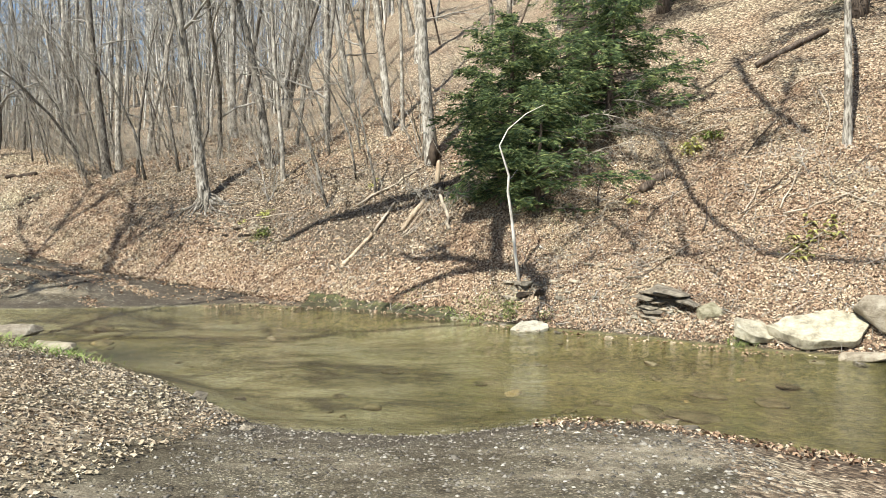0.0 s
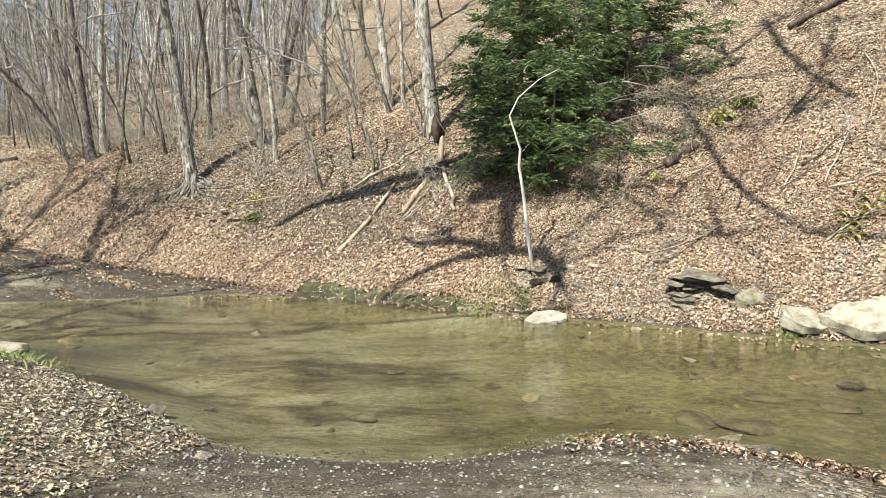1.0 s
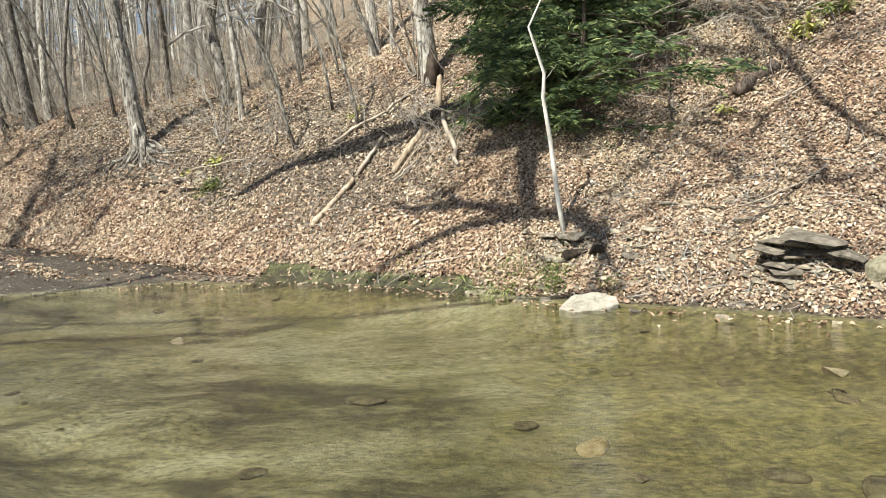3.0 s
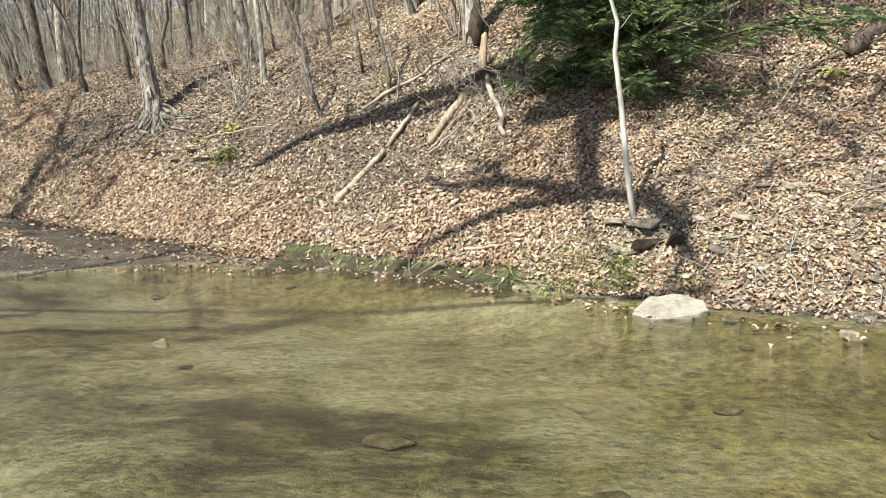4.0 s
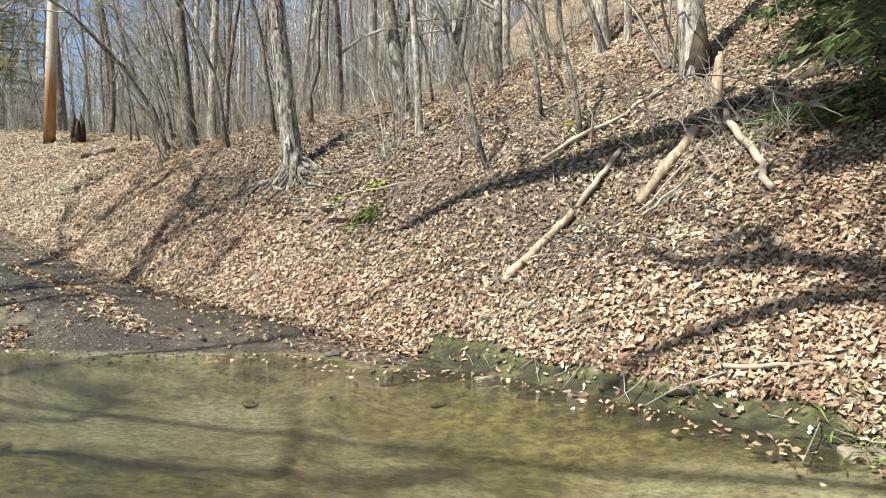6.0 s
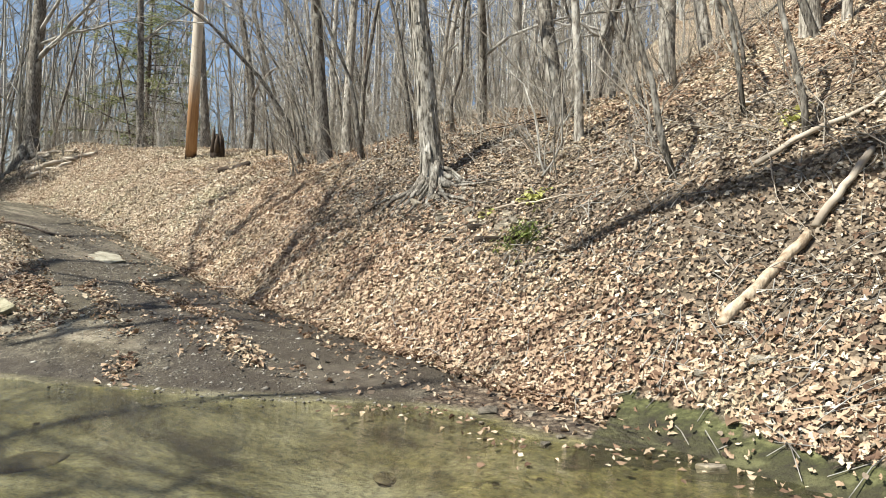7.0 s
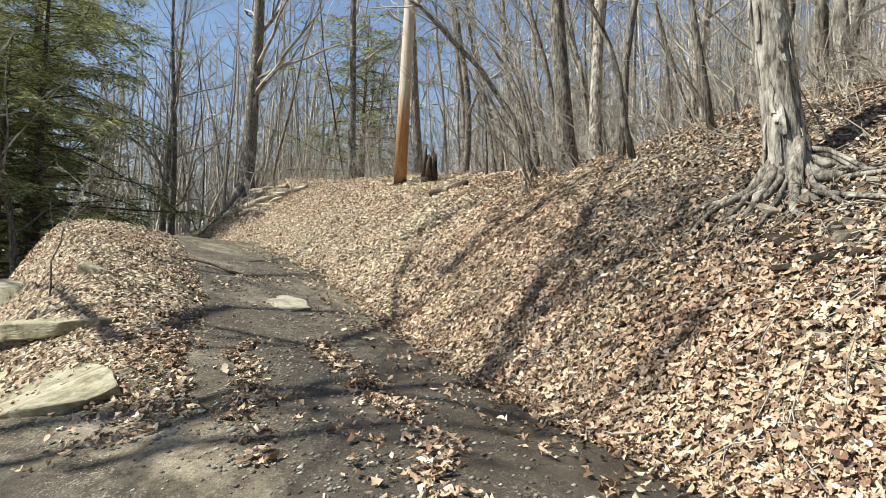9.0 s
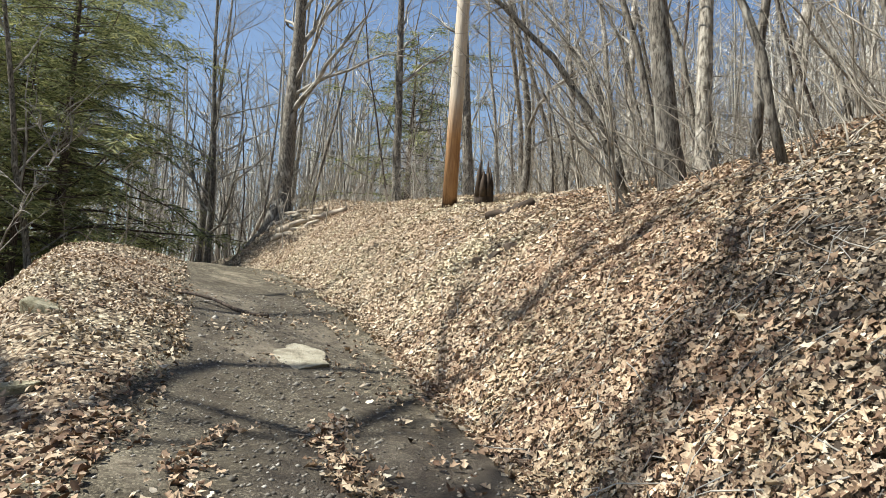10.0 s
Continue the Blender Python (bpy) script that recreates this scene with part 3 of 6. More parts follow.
tree_thing("tree", *bare_tree(15, 14, 0.075, (-0.03, 0), 10, 0.35), stand(-6.1, 20.2), "slim pale leafless tree on the slope", BARK_PALE, TWIG)
tree_thing("tree", *bare_tree(36, 16, 0.16, (-0.19, 0), 12, 0.35), stand(-6.9, 21.3), "grey leafless tree leaning on the slope", BARK, TWIG)
tree_thing("tree", *bare_tree(37, 17, 0.16, (-0.06, 0), 12, 0.4), stand(-10.7, 27.0), "pale leafless tree higher on the hill", BARK_PALE, TWIG)
tree_thing("tree", *bare_tree(38, 17, 0.17, (-0.05, 0), 12, 0.4), stand(-7.2, 29.5), "pale leafless tree higher on the hill", BARK_PALE, TWIG)
tree_thing("tree", *bare_tree(16, 16, 0.085, (0.0, 0), 12, 0.5), stand(9.15, 13.5), "slim reddish grey tree on the steep slope", BARK_PALE, TWIG)
tree_thing("tree", *bare_tree(39, 9, 0.08, (-0.12, 0), 10, 0.35), stand(4.6, 17.9), "thin pale tree beside the hemlocks", BARK_PALE, TWIG)
big = tree_thing("tree", *bare_tree(17, 20, 0.34, (-0.03, 0), 18, 0.2, 0.34, 6), stand(-34, 25.5), "big grey tree with thick roots over the track bank", BARK, TWIG)
roots_of(big, 8, 0.5, 1.6, 5, -1.2, BARK, 1.6)
tree_thing("tree", *bare_tree(18, 19, 0.2, (-0.1, 0), 18, 0.12, 0.4, 6), stand(-50, 27.5), "grey tree parting into several upright stems", BARK, TWIG)
tree_thing("tree", *bare_tree(19, 19, 0.22, (0.06, 0), 18, 0.12, 0.4, 6), stand(-49.3, 27.8), "grey tree parting into several upright stems", BARK, TWIG)
tree_thing("tree", *bare_tree(44, 18, 0.2, (0.0, 0), 14, 0.3), stand(-32.0, 29.5), "tall grey leafless tree behind the track", BARK, TWIG)
tree_thing("tree", *bare_tree(45, 18, 0.22, (-0.03, 0), 14, 0.3), stand(-28.5, 30.5), "tall grey leafless tree behind the track", BARK, TWIG)

# kinds of forest trees, copied over the hill
KINDS = []
for i in range(9):
    h = (13, 18, 16, 20, 11, 17, 15, 9, 14)[i]
    r = (0.08, 0.15, 0.11, 0.17, 0.055, 0.13, 0.085, 0.035, 0.045)[i]
    rng = np.random.RandomState(40 + i)
    tr, cr = bare_tree(60 + i, h, r, tuple(rng.normal(-0.05, 0.13, 2)), 11, 0.12, 0.27, 3, 0.07, 2, 6)
    KINDS.append(tree_thing("forest_tree", tr, cr, stand(-30 + i * 7, 60 + 3 * i), "leafless grey forest tree on the wooded hillside", (BARK, BARK_PALE, BARK, BARK_PALE, BARK_DARK, BARK, BARK_PALE, BARK, BARK_DARK)[i], TWIG, "forest trees"))
rng = np.random.RandomState(7)
spots = [(-8.75, 19.55), (-13.8, 22.4), (-0.75, 18.7), (-2.7, 21.5), (-6.1, 20.2), (-6.9, 21.3), (-10.7, 27.0), (-34, 25.5), (-22.3, 24.85)]
tries = 0
while len(spots) < 165 and tries < 20000:
    tries += 1
    far = rng.uniform() < 0.5
    x, y = (rng.uniform(-85, 30), rng.uniform(8, 80)) if far else (rng.uniform(-45, 6), rng.uniform(18, 46))
    d = float(land(np.array([x]), np.array([y]))[1][0])
    if d < 4.5 + 3 * sstep(-1, 4, x) or (x > -2 and d < 12) or (-27 < x < -15 and d < 6):
        continue
    if any((x - a) ** 2 + (y - b) ** 2 < 2.6 for a, b in spots):
        continue
    spots.append((x, y))
    copy_thing(KINDS[rng.randint(9)], stand(x, y, 0.1, rng.uniform(0, 360), rng.uniform(0.75, 1.2), rng.normal(0, 4), rng.normal(0, 4)))
# trees beyond the creek, along the far left of the track
for i in range(34):
    x, y = rng.uniform(-75, -30), rng.uniform(-16, 19)
    if y > float(road_y(x)) - 3.5:
        continue
    copy_thing(KINDS[rng.randint(9)], stand(x, y, 0.1, rng.uniform(0, 360), rng.uniform(0.8, 1.2), rng.normal(0, 2), rng.normal(0, 2)))

for i in range(55):
    a, r = rng.uniform(radians(148), radians(178)), rng.uniform(40, 95)
    x, y = -8 + r * math.cos(a), 14 + r * math.sin(a)
    if abs(y - float(road_y(x))) < 2.5:
        continue
    copy_thing(KINDS[rng.randint(9)], stand(x, y, 0.1, rng.uniform(0, 360), rng.uniform(0.8, 1.2), rng.normal(0, 4), rng.normal(0, 4)))

# woods in the distance: thin trunks with a few boughs
rng = np.random.RandomState(71)
woods = Shape()
for i in range(1150):
    a = rng.uniform(radians(88), radians(182)) if i < 1000 else rng.uniform(radians(126), radians(182))
    r = rng.uniform(45, 130) if i < 1000 else rng.uniform(60, 150)
    x, y = -10 + r * math.cos(a), 15 + r * math.sin(a)
    z0 = zat(x, y)
    h = rng.uniform(11, 21)
    lx, ly = rng.normal(0, 0.05, 2)
    top = np.array([x + lx * h, y + ly * h, z0 + h])
    foot = np.array([x, y, z0 - 0.5])
    woods.tube([foot, foot * 0.65 + top * 0.35 + rng.normal(0, 0.25, 3), foot * 0.3 + top * 0.7 + rng.normal(0, 0.35, 3), top], [rng.uniform(0.07, 0.19), 0.1, 0.07, 0.02], 4, close=False)
    for k in range(27):
        b = foot + (top - foot) * rng.uniform(0.12, 0.97)
        az = rng.uniform(0, 6.28)
        ln = rng.uniform(1.0, 4.5)
        e = b + np.array([math.cos(az) * ln * 0.6, math.sin(az) * ln * 0.6, ln * rng.uniform(0.0, 0.9)])
        woods.tube([b, (b + e) / 2 + rng.normal(0, 0.2, 3), e], [0.042, 0.028, 0.012], 3, close=False)
tagged(part("far_woods", woods, WOODS), "leafless grey woods far up the valley", "woods", kind="stuff")

# ---- shrubs ----


def shrub_shape(seed, stems, height, bias=(-0.25, 0.0), r=0.018):
    rng = np.random.RandomState(seed)
    out = []
    for k in range(stems):
        s = Shape()
        a = rng.uniform(0, 6.28)
        h = height * rng.uniform(0.5, 1.1)
        way = np.array([math.cos(a) * rng.uniform(0.1, 0.9) + bias[0], math.sin(a) * rng.uniform(0.1, 0.9) + bias[1], 1.0])
        bp, br = limb(s, rng, (rng.normal(0, 0.12), rng.normal(0, 0.12), -0.1), way, h, r * rng.uniform(0.4, 0.95), 5, 0.045, 0.19, 9)
        for t in range(6):
            q = rng.randint(3, len(bp))
            tp, tr = limb(s, rng, bp[q], np.array(way) + rng.normal(0, 0.55, 3), h * rng.uniform(0.15, 0.4), max(br[q] * 0.6, 0.006), 3, 0, 0.16, 4)
            for f in range(2):
                limb(s, rng, tp[rng.randint(1, 5)], np.array(way) + rng.normal(0, 0.7, 3), h * rng.uniform(0.06, 0.18), 0.0045, 3, 0, 0.16, 3)
        out.append(s)
    return out


SHRUBS = []
for i in range(5):
    root = tagged(new("shrub"), "leafless many-stemmed grey shrub on the bank", "shrub", "shrubs")
    for s in shrub_shape(90 + i, (7, 5, 9, 4, 6)[i], (3.4, 2.4, 3.0, 4.2, 1.6)[i], r=(0.02, 0.014, 0.016, 0.026, 0.01)[i]):
        part("stem", s, TWIG_PALE if i % 2 else TWIG, root)
    SHRUBS.append(root)
shrub_spots = [(-3.9, 17.95, 4, 1.0), (-2.35, 17.85, 1, 1.1), (-1.2, 17.3, 1, 1.0), (-0.2, 16.2, 4, 1.1), (5.6, 14.7, 4, 1.0), (8.6, 12.8, 4, 1.0), (-15.1, 22.8, 3, 1.0), (-14.6, 22.9, 0, 1.1), (-4.6, 19.2, 3, 0.8)]
rng = np.random.RandomState(15)
while len(shrub_spots) < 72:
    x = rng.uniform(-30, -1) if len(shrub_spots) < 60 else rng.uniform(-44, -28)
    d = rng.uniform(2.6, 9.0) if x > -15 else rng.uniform(4.5, 10)
    if -26.5 < x < -18 and d < 7.5:
        continue
    if x > -7 and rng.uniform() < 0.6:
        continue
    shrub_spots.append((x, float(toe_y(x)) + d * 1.1, rng.randint(4), rng.uniform(0.7, 1.15)))
for x, y, k, s in shrub_spots:
    m = stand(x, y, 0.02, rng.uniform(-60, 60), s)
    copy_thing(SHRUBS[k], m)
for k, root in enumerate(SHRUBS):
    root.matrix_world = stand(-16.0 - 2.3 * k, 27.0 + 0.8 * k, 0.02, 40 * k)

# fine leafless undergrowth on the hill
ug = Shape()
rng = np.random.RandomState(202)
for i in range(1500):
    x = rng.uniform(-34, 2) if i < 1150 else rng.uniform(-26, -6)
    d = 3.0 + 11 * rng.uniform(0, 1) ** 1.2
    y = float(toe_y(x)) + d * 1.1
    if (-26.5 < x < -17 and d < 6.5) or (x > -7 and rng.uniform() < 0.45):
        continue
    h = rng.uniform(0.5, 2.4)
    way = np.array([rng.normal(-0.3, 0.5), rng.normal(0, 0.4), 1.0])
    bp, br = limb(ug, rng, (x, y, zat(x, y) - 0.05), way, h, 0.004 + 0.004 * h, 3, 0.06, 0.16, 5)
    for k in range(4):
        limb(ug, rng, bp[rng.randint(1, 6)], way + rng.normal(0, 0.8, 3), h * rng.uniform(0.2, 0.5), 0.005, 3, 0.03, 0.2, 3)
for i in range(420):
    x, y = rng.uniform(-62, -29), rng.uniform(6, 30)
    if abs(y - float(road_y(x))) < 2.2:
        continue
    h = rng.uniform(1.0, 4.0)
    way = np.array([rng.normal(0, 0.35), rng.normal(0, 0.35), 1.0])
    bp, br = limb(ug, rng, (x, y, zat(x, y) - 0.05), way, h, 0.008 + 0.005 * h, 3, 0.03, 0.14, 5)
    for k in range(6):
        limb(ug, rng, bp[rng.randint(1, 6)], way + rng.normal(0, 0.8, 3), h * rng.uniform(0.25, 0.5), 0.01, 3, 0.02, 0.2, 3)
tagged(part("undergrowth", ug, TWIG_PALE), "thin grey leafless saplings and brush on the hill", "brush", kind="stuff")

# ---- hemlocks ----


def frond_set(rng, places, ways, size, k=19):
    """Flat drooping sprays of needles as triangles: many small blades along a stem."""
    n = len(places)
    u = np.linspace(0.05, 1.0, k)
    side = np.cross(ways, [0, 0, 1.0])
    side /= np.linalg.norm(side, axis=1)[:, None] + 1e-9
    nrm = np.cross(side, ways)
    verts = []
    for j in range(k):
        s = 1 if j % 2 else -1
        ln = size * 0.42 * (1 - 0.75 * u[j]) + 0.03
        a = places + ways * (size * u[j])[:, None]
        out = side * s * 0.9 + ways * 0.55 + rng.normal(0, 0.14, (n, 3))
        tip = a + out * ln[:, None] - np.array([0, 0, 0.16]) * ln[:, None]
        wid = ways * (0.16 / k) * size[:, None] + nrm * rng.normal(0, 0.008, (n, 1))
        mid = a + out * (ln * 0.5)[:, None]
        verts.append(np.stack([a - wid, mid - wid * 1.6, tip, mid + wid * 1.6], 1))
    v = np.stack(verts, 1).reshape(-1, 3)
    b = np.arange(n * k) * 4
    t = np.concatenate([np.stack([b, b + 1, b + 3], 1), np.stack([b + 1, b + 2, b + 3], 1)])
    return v, t


def hemlock(seed, height, r0, lowest, reach, label, m, lean=(0, 0), count=70, fronds=46, size=1.0, taper=0.6, needles=NEEDLE):
    rng = np.random.RandomState(seed)
    root = tagged(new("hemlock_tree"), label, "tree", "evergreens")
    trunk, wood = Shape(), Shape()
    us = np.linspace(0, 1, 13)
    pts = np.array([(lean[0] * height * u, lean[1] * height * u, -0.3 + (height + 0.3) * u) for u in us])
    trunk.tube(pts, r0 * (1.03 - us) * (1 + 0.5 * np.exp(-us * height / 0.4)), 9)
    P, W, S = [], [], []
    for i in range(count):
        u = lowest + (0.98 - lowest) * (i / count) ** 0.9
        a = np.array([lean[0] * height * u, lean[1] * height * u, height * u])
        az = i * 2.4 + rng.uniform(-0.6, 0.6)
        ln = reach * (1 - taper * (u - lowest) / (1 - lowest)) * rng.uniform(0.3, 1.5) * (1 + 0.25 * math.sin(3 * az + seed))
        bp, br = limb(wood, rng, a, (math.cos(az), math.sin(az), rng.uniform(-0.1, 0.35)), ln, 0.03 * (1.2 - u) * size, 4, 0.05, 0.08, 6)
        bp = np.array(bp)
        for k in range(int(fronds * (0.35 + 0.65 * ln / reach))):
            q = rng.uniform(0.15, 1.0) * (len(bp) - 1)
            j = min(int(q), len(bp) - 2)
            p = bp[j] + (bp[j + 1] - bp[j]) * (q - j) + rng.normal(0, 0.05, 3)
            ax = bp[j + 1] - bp[j]
            ax /= np.linalg.norm(ax)
            sd = np.cross(ax, [0, 0, 1.0]) * rng.choice([-1, 1])
            w = ax * rng.uniform(0.3, 1.0) + sd * rng.uniform(0.1, 1.1) + np.array([0, 0, rng.uniform(-0.6, 0.25)])
            P.append(p)
            W.append(w / np.linalg.norm(w))
            S.append(rng.uniform(0.28, 0.62) * (0.7 + 0.3 * ln / reach) * size)
    v, t = frond_set(rng, np.array(P), np.array(W), np.array(S), 19 if size < 1.2 else 11)
    part("trunk", trunk, BARK_DARK, root)
    part("branchwork", wood, BARK_DARK, root)
    part("foliage", bulk_mesh("foliage", v, t, needles), needles, root)
    root.matrix_world = m
    return root


hemlock(21, 4.9, 0.15, 0.02, 1.6, "dark green hemlock with drooping sprays on the slope", stand(1.6, 15.75), (0.03, -0.03), 66, 36, 1.0)
hemlock(28, 3.6, 0.1, 0.04, 1.7, "small bushy hemlock on the slope", stand(2.7, 16.7), (0.1, 0.0), 36, 26, 1.0)
hemlock(22, 5.2, 0.12, 0.08, 2.3, "olive green hemlock with sparse drooping sprays", stand(3.7, 17.5), (0.08, 0.0), 44, 26, 0.95)
hemlock(29, 3.0, 0.08, 0.05, 1.3, "small bushy hemlock on the slope", stand(0.9, 17.4), (-0.05, 0.0), 34, 36, 0.85)
hemlock(41, 4.2, 0.1, 0.03, 2.1, "olive green hemlock with drooping sprays over the leaf litter", stand(4.3, 17.0), (0.05, -0.03), 52, 32, 0.95)
hemlock(42, 3.4, 0.1, 0.02, 1.9, "bushy hemlock with sprays hanging to the ground", stand(2.35, 15.1), (0.05, -0.01), 34, 28, 1.0)
hemlock(23, 15.0, 0.40, 0.3, 3.8, "tall hemlock with a thick dark leaning trunk", stand(4.0, 21.2), (-0.16, 0.02), 46, 34, 1.7, 0.4)
hemlock(24, 9.0, 0.2, 0.05, 3.0, "olive green hemlock high on the slope", stand(7.0, 23.6), (0.0, 0.0), 44, 30, 1.6)
hemlock(27, 9.0, 0.2, 0.1, 3.2, "dark hemlock high on the steep slope", stand(11.5, 18.5), (0.0, 0.0), 40, 30, 1.6)
ever = hemlock(25, 14.0, 0.24, 0.03, 4.8, "tall dark evergreen beside the track", stand(-38.0, 18.2), (0.03, 0.0), 96, 30, 1.9, 0.3, PINE)
for x, y, a, s in ((-41, 15.0, 80, 1.15), (-36.5, 16.6, 130, 0.8), (-46, 19.5, 200, 1.3), (-50, 16, 310, 1.3), (-44, 10.5, 270, 1.2), (-55, 21, 150, 1.4), (-52, 9, 20, 1.3), (-37, 8.5, 60, 1.1), (-44, 38, 100, 1.0)):
    copy_thing(ever, stand(x, y, 0.1, a, s))


def arching_stem(x, y, over, height, r0, seed, label):
    """A slim stem that leans out and arches over, with upright side shoots."""
    rng = np.random.RandomState(seed)
    s, c = Shape(), Shape()
    pts = []
    for i in range(12):
        u = i / 11
        pts.append(np.array((over[0] * u ** 1.35, over[1] * u ** 1.35, -0.1 + height * (1.55 * u - 0.55 * u ** 2.2))) + rng.normal(0, 0.03, 3))
    s.tube(pts, [r0 * (1 - 0.85 * i / 11) for i in range(12)], 7)
    for k in range(14):
        q = rng.randint(4, 12)
        w = np.array([over[0] * 0.15, over[1] * 0.15, 1.0]) + rng.normal(0, 0.5, 3)
        bp, br = limb(c, rng, pts[q], w, height * rng.uniform(0.15, 0.4), r0 * 0.3, 4, 0, 0.14, 5)
        for f in range(5):
            limb(c, rng, bp[rng.randint(1, 6)], w + rng.normal(0, 0.6, 3), height * rng.uniform(0.06, 0.16), 0.006, 3, 0, 0.15, 3)
    root = tagged(new("tree"), label, "tree", "trees")
    part("trunk", s, BARK, root)
    part("crown", c, TWIG, root)
    root.matrix_world = stand(x, y, 0.02)


arching_stem(-15.0, 22.8, (-3.0, -3.6), 4.6, 0.075, 1, "slim stem arching out over the bank")
arching_stem(-14.4, 22.9, (-2.0, -1.2), 6.0, 0.07, 2, "slim stem leaning from the bank")
arching_stem(-3.95, 18.0, (-2.6, -0.8), 5.0, 0.05, 3, "slim stem arching over the leafy slope")
arching_stem(-2.4, 17.9, (-1.6, 0.3), 4.2, 0.045, 4, "slim stem leaning over the leafy slope")
arching_stem(-5.2, 20.8, (-3.2, 0.4), 4.4, 0.05, 5, "slim stem arching over the leafy slope")
arching_stem(-11.6, 21.2, (-2.4, -1.0), 5.0, 0.06, 6, "slim stem leaning from the bank")
arching_stem(-10.6, 21.6, (-1.8, -0.6), 6.0, 0.06, 7, "slim stem leaning from the bank")
arching_stem(-9.8, 22.0, (1.2, -0.4), 5.5, 0.06, 8, "slim stem leaning from the bank")
arching_stem(-12.4, 22.0, (1.0, 0.2), 6.5, 0.07, 9, "slim stem leaning from the bank")
arching_stem(-16.0, 24.0, (-3.4, -1.0), 5.0, 0.06, 10, "slim stem arching out over the bank")

rng = np.random.RandomState(58)
for i in range(16):
    x = rng.uniform(-24, -9) if i < 12 else rng.uniform(-9, -3)
    if -24 < x < -20.5:
        x += 5
    y = float(toe_y(x)) + rng.uniform(4.0, 7.5)
    arching_stem(x, y, (rng.uniform(-3.6, -1.6), rng.uniform(-1.6, 0.8)), rng.uniform(3.5, 6.5), rng.uniform(0.035, 0.06), 20 + i, "slim grey stem leaning out over the bank")

arching_stem(-17.0, 14.45, (0.5, 0.7), 2.3, 0.016, 77, "small bare pale sapling on the leafy berm")

# white sapling
sp = Shape()
sp.tube([(0, 0, -0.1), (-0.1, 0, 0.6), (-0.2, -0.1, 1.5), (-0.29, -0.25, 2.1), (-0.27, -0.35, 2.45), (-0.48, -0.5, 3.1), (-0.3, -0.55, 3.45), (0.1, -0.5, 3.8), (0.5, -0.5, 4.0)],
        [0.042, 0.038, 0.034, 0.029, 0.025, 0.018, 0.013, 0.009, 0.005], 8)
sap = tagged(new("sapling"), "thin bent white-barked sapling rooted in the creek bank", "tree")
SAPBARK = bark_material("white_bark", (0.45, 0.42, 0.37), (0.72, 0.69, 0.62), (0.75, 0.73, 0.68), 0.4, 12)
part("stem", sp, SAPBARK, sap)
rng = np.random.RandomState(4)
tw = Shape()
limb(tw, rng, (-0.3, -0.3, 2.3), (0.5, 0.1, 1.1), 0.4, 0.008, 4)
part("twig", tw, SAPBARK, sap)
sap.matrix_world = stand(1.98, 13.2, 0.02)

# utility pole
ps = Shape()
ps.tube([(0, 0, -0.3), (0, 0, 3), (0.02, 0, 6), (0.03, 0, 11)], [0.19, 0.18, 0.165, 0.14], 20)
pole = tagged(new("utility_pole"), "brown wooden utility pole on the leafy bank", "pole")
part("shaft", ps, pole_material(), pole)
pole.matrix_world = pose(-22.28, 24.85, zat(-22.28, 24.85), 0, 2.0, 0)

# ---- trees on the near bank, seen by their shadows ----


def shade_tree(base, trails, label, extra=0):
    """A tree whose stem and boughs lie, along the sun's rays, over given trails on the far slope."""
    rng = np.random.RandomState(int(abs(base[0]) * 10) + 5)
    root = tagged(new("tree"), label, "tree", "trees")
    trunk, crown = Shape(), Shape()
    for n, (way, k0, k1, r0, r1) in enumerate(trails):
        m = len(way)
        pts = [np.array((x, y, zat(x, y))) + S_FROM * (k0 + (k1 - k0) * i / (m - 1)) for i, (x, y) in enumerate(way)]
        if n == 0:
            foot = np.array((base[0], base[1], zat(*base) - 0.3))
            top = np.array((base[0], base[1], pts[0][2] * 0.93))
            trunk.tube([foot, foot * 0.5 + top * 0.5 + np.array([0.2, 0.1, 0]), top, top * 0.5 + pts[0] * 0.5 + np.array([0, 0, 0.5]), *pts], [r0 * 2 + 0.06, r0 * 1.5 + 0.04, 0.055, 0.045, *np.linspace(r0, r1, m)], 8)
        else:
            crown.tube(pts, np.linspace(r0, r1, m), 6)
        for q in range(extra):
            a = pts[rng.randint(0, m)]
            bp, br = limb(crown, rng, a, rng.normal(0, 1, 3) + np.array([0, 0, 0.7]), rng.uniform(1.5, 3.5), 0.05, 4)
            for f in range(3):
                limb(crown, rng, bp[rng.randint(2, 6)], rng.normal(0, 1, 3) + np.array([0, 0, 0.5]), rng.uniform(0.6, 1.6), 0.02, 3)
    part("trunk", trunk, BARK, root)
    part("crown", crown, TWIG, root)
    return root


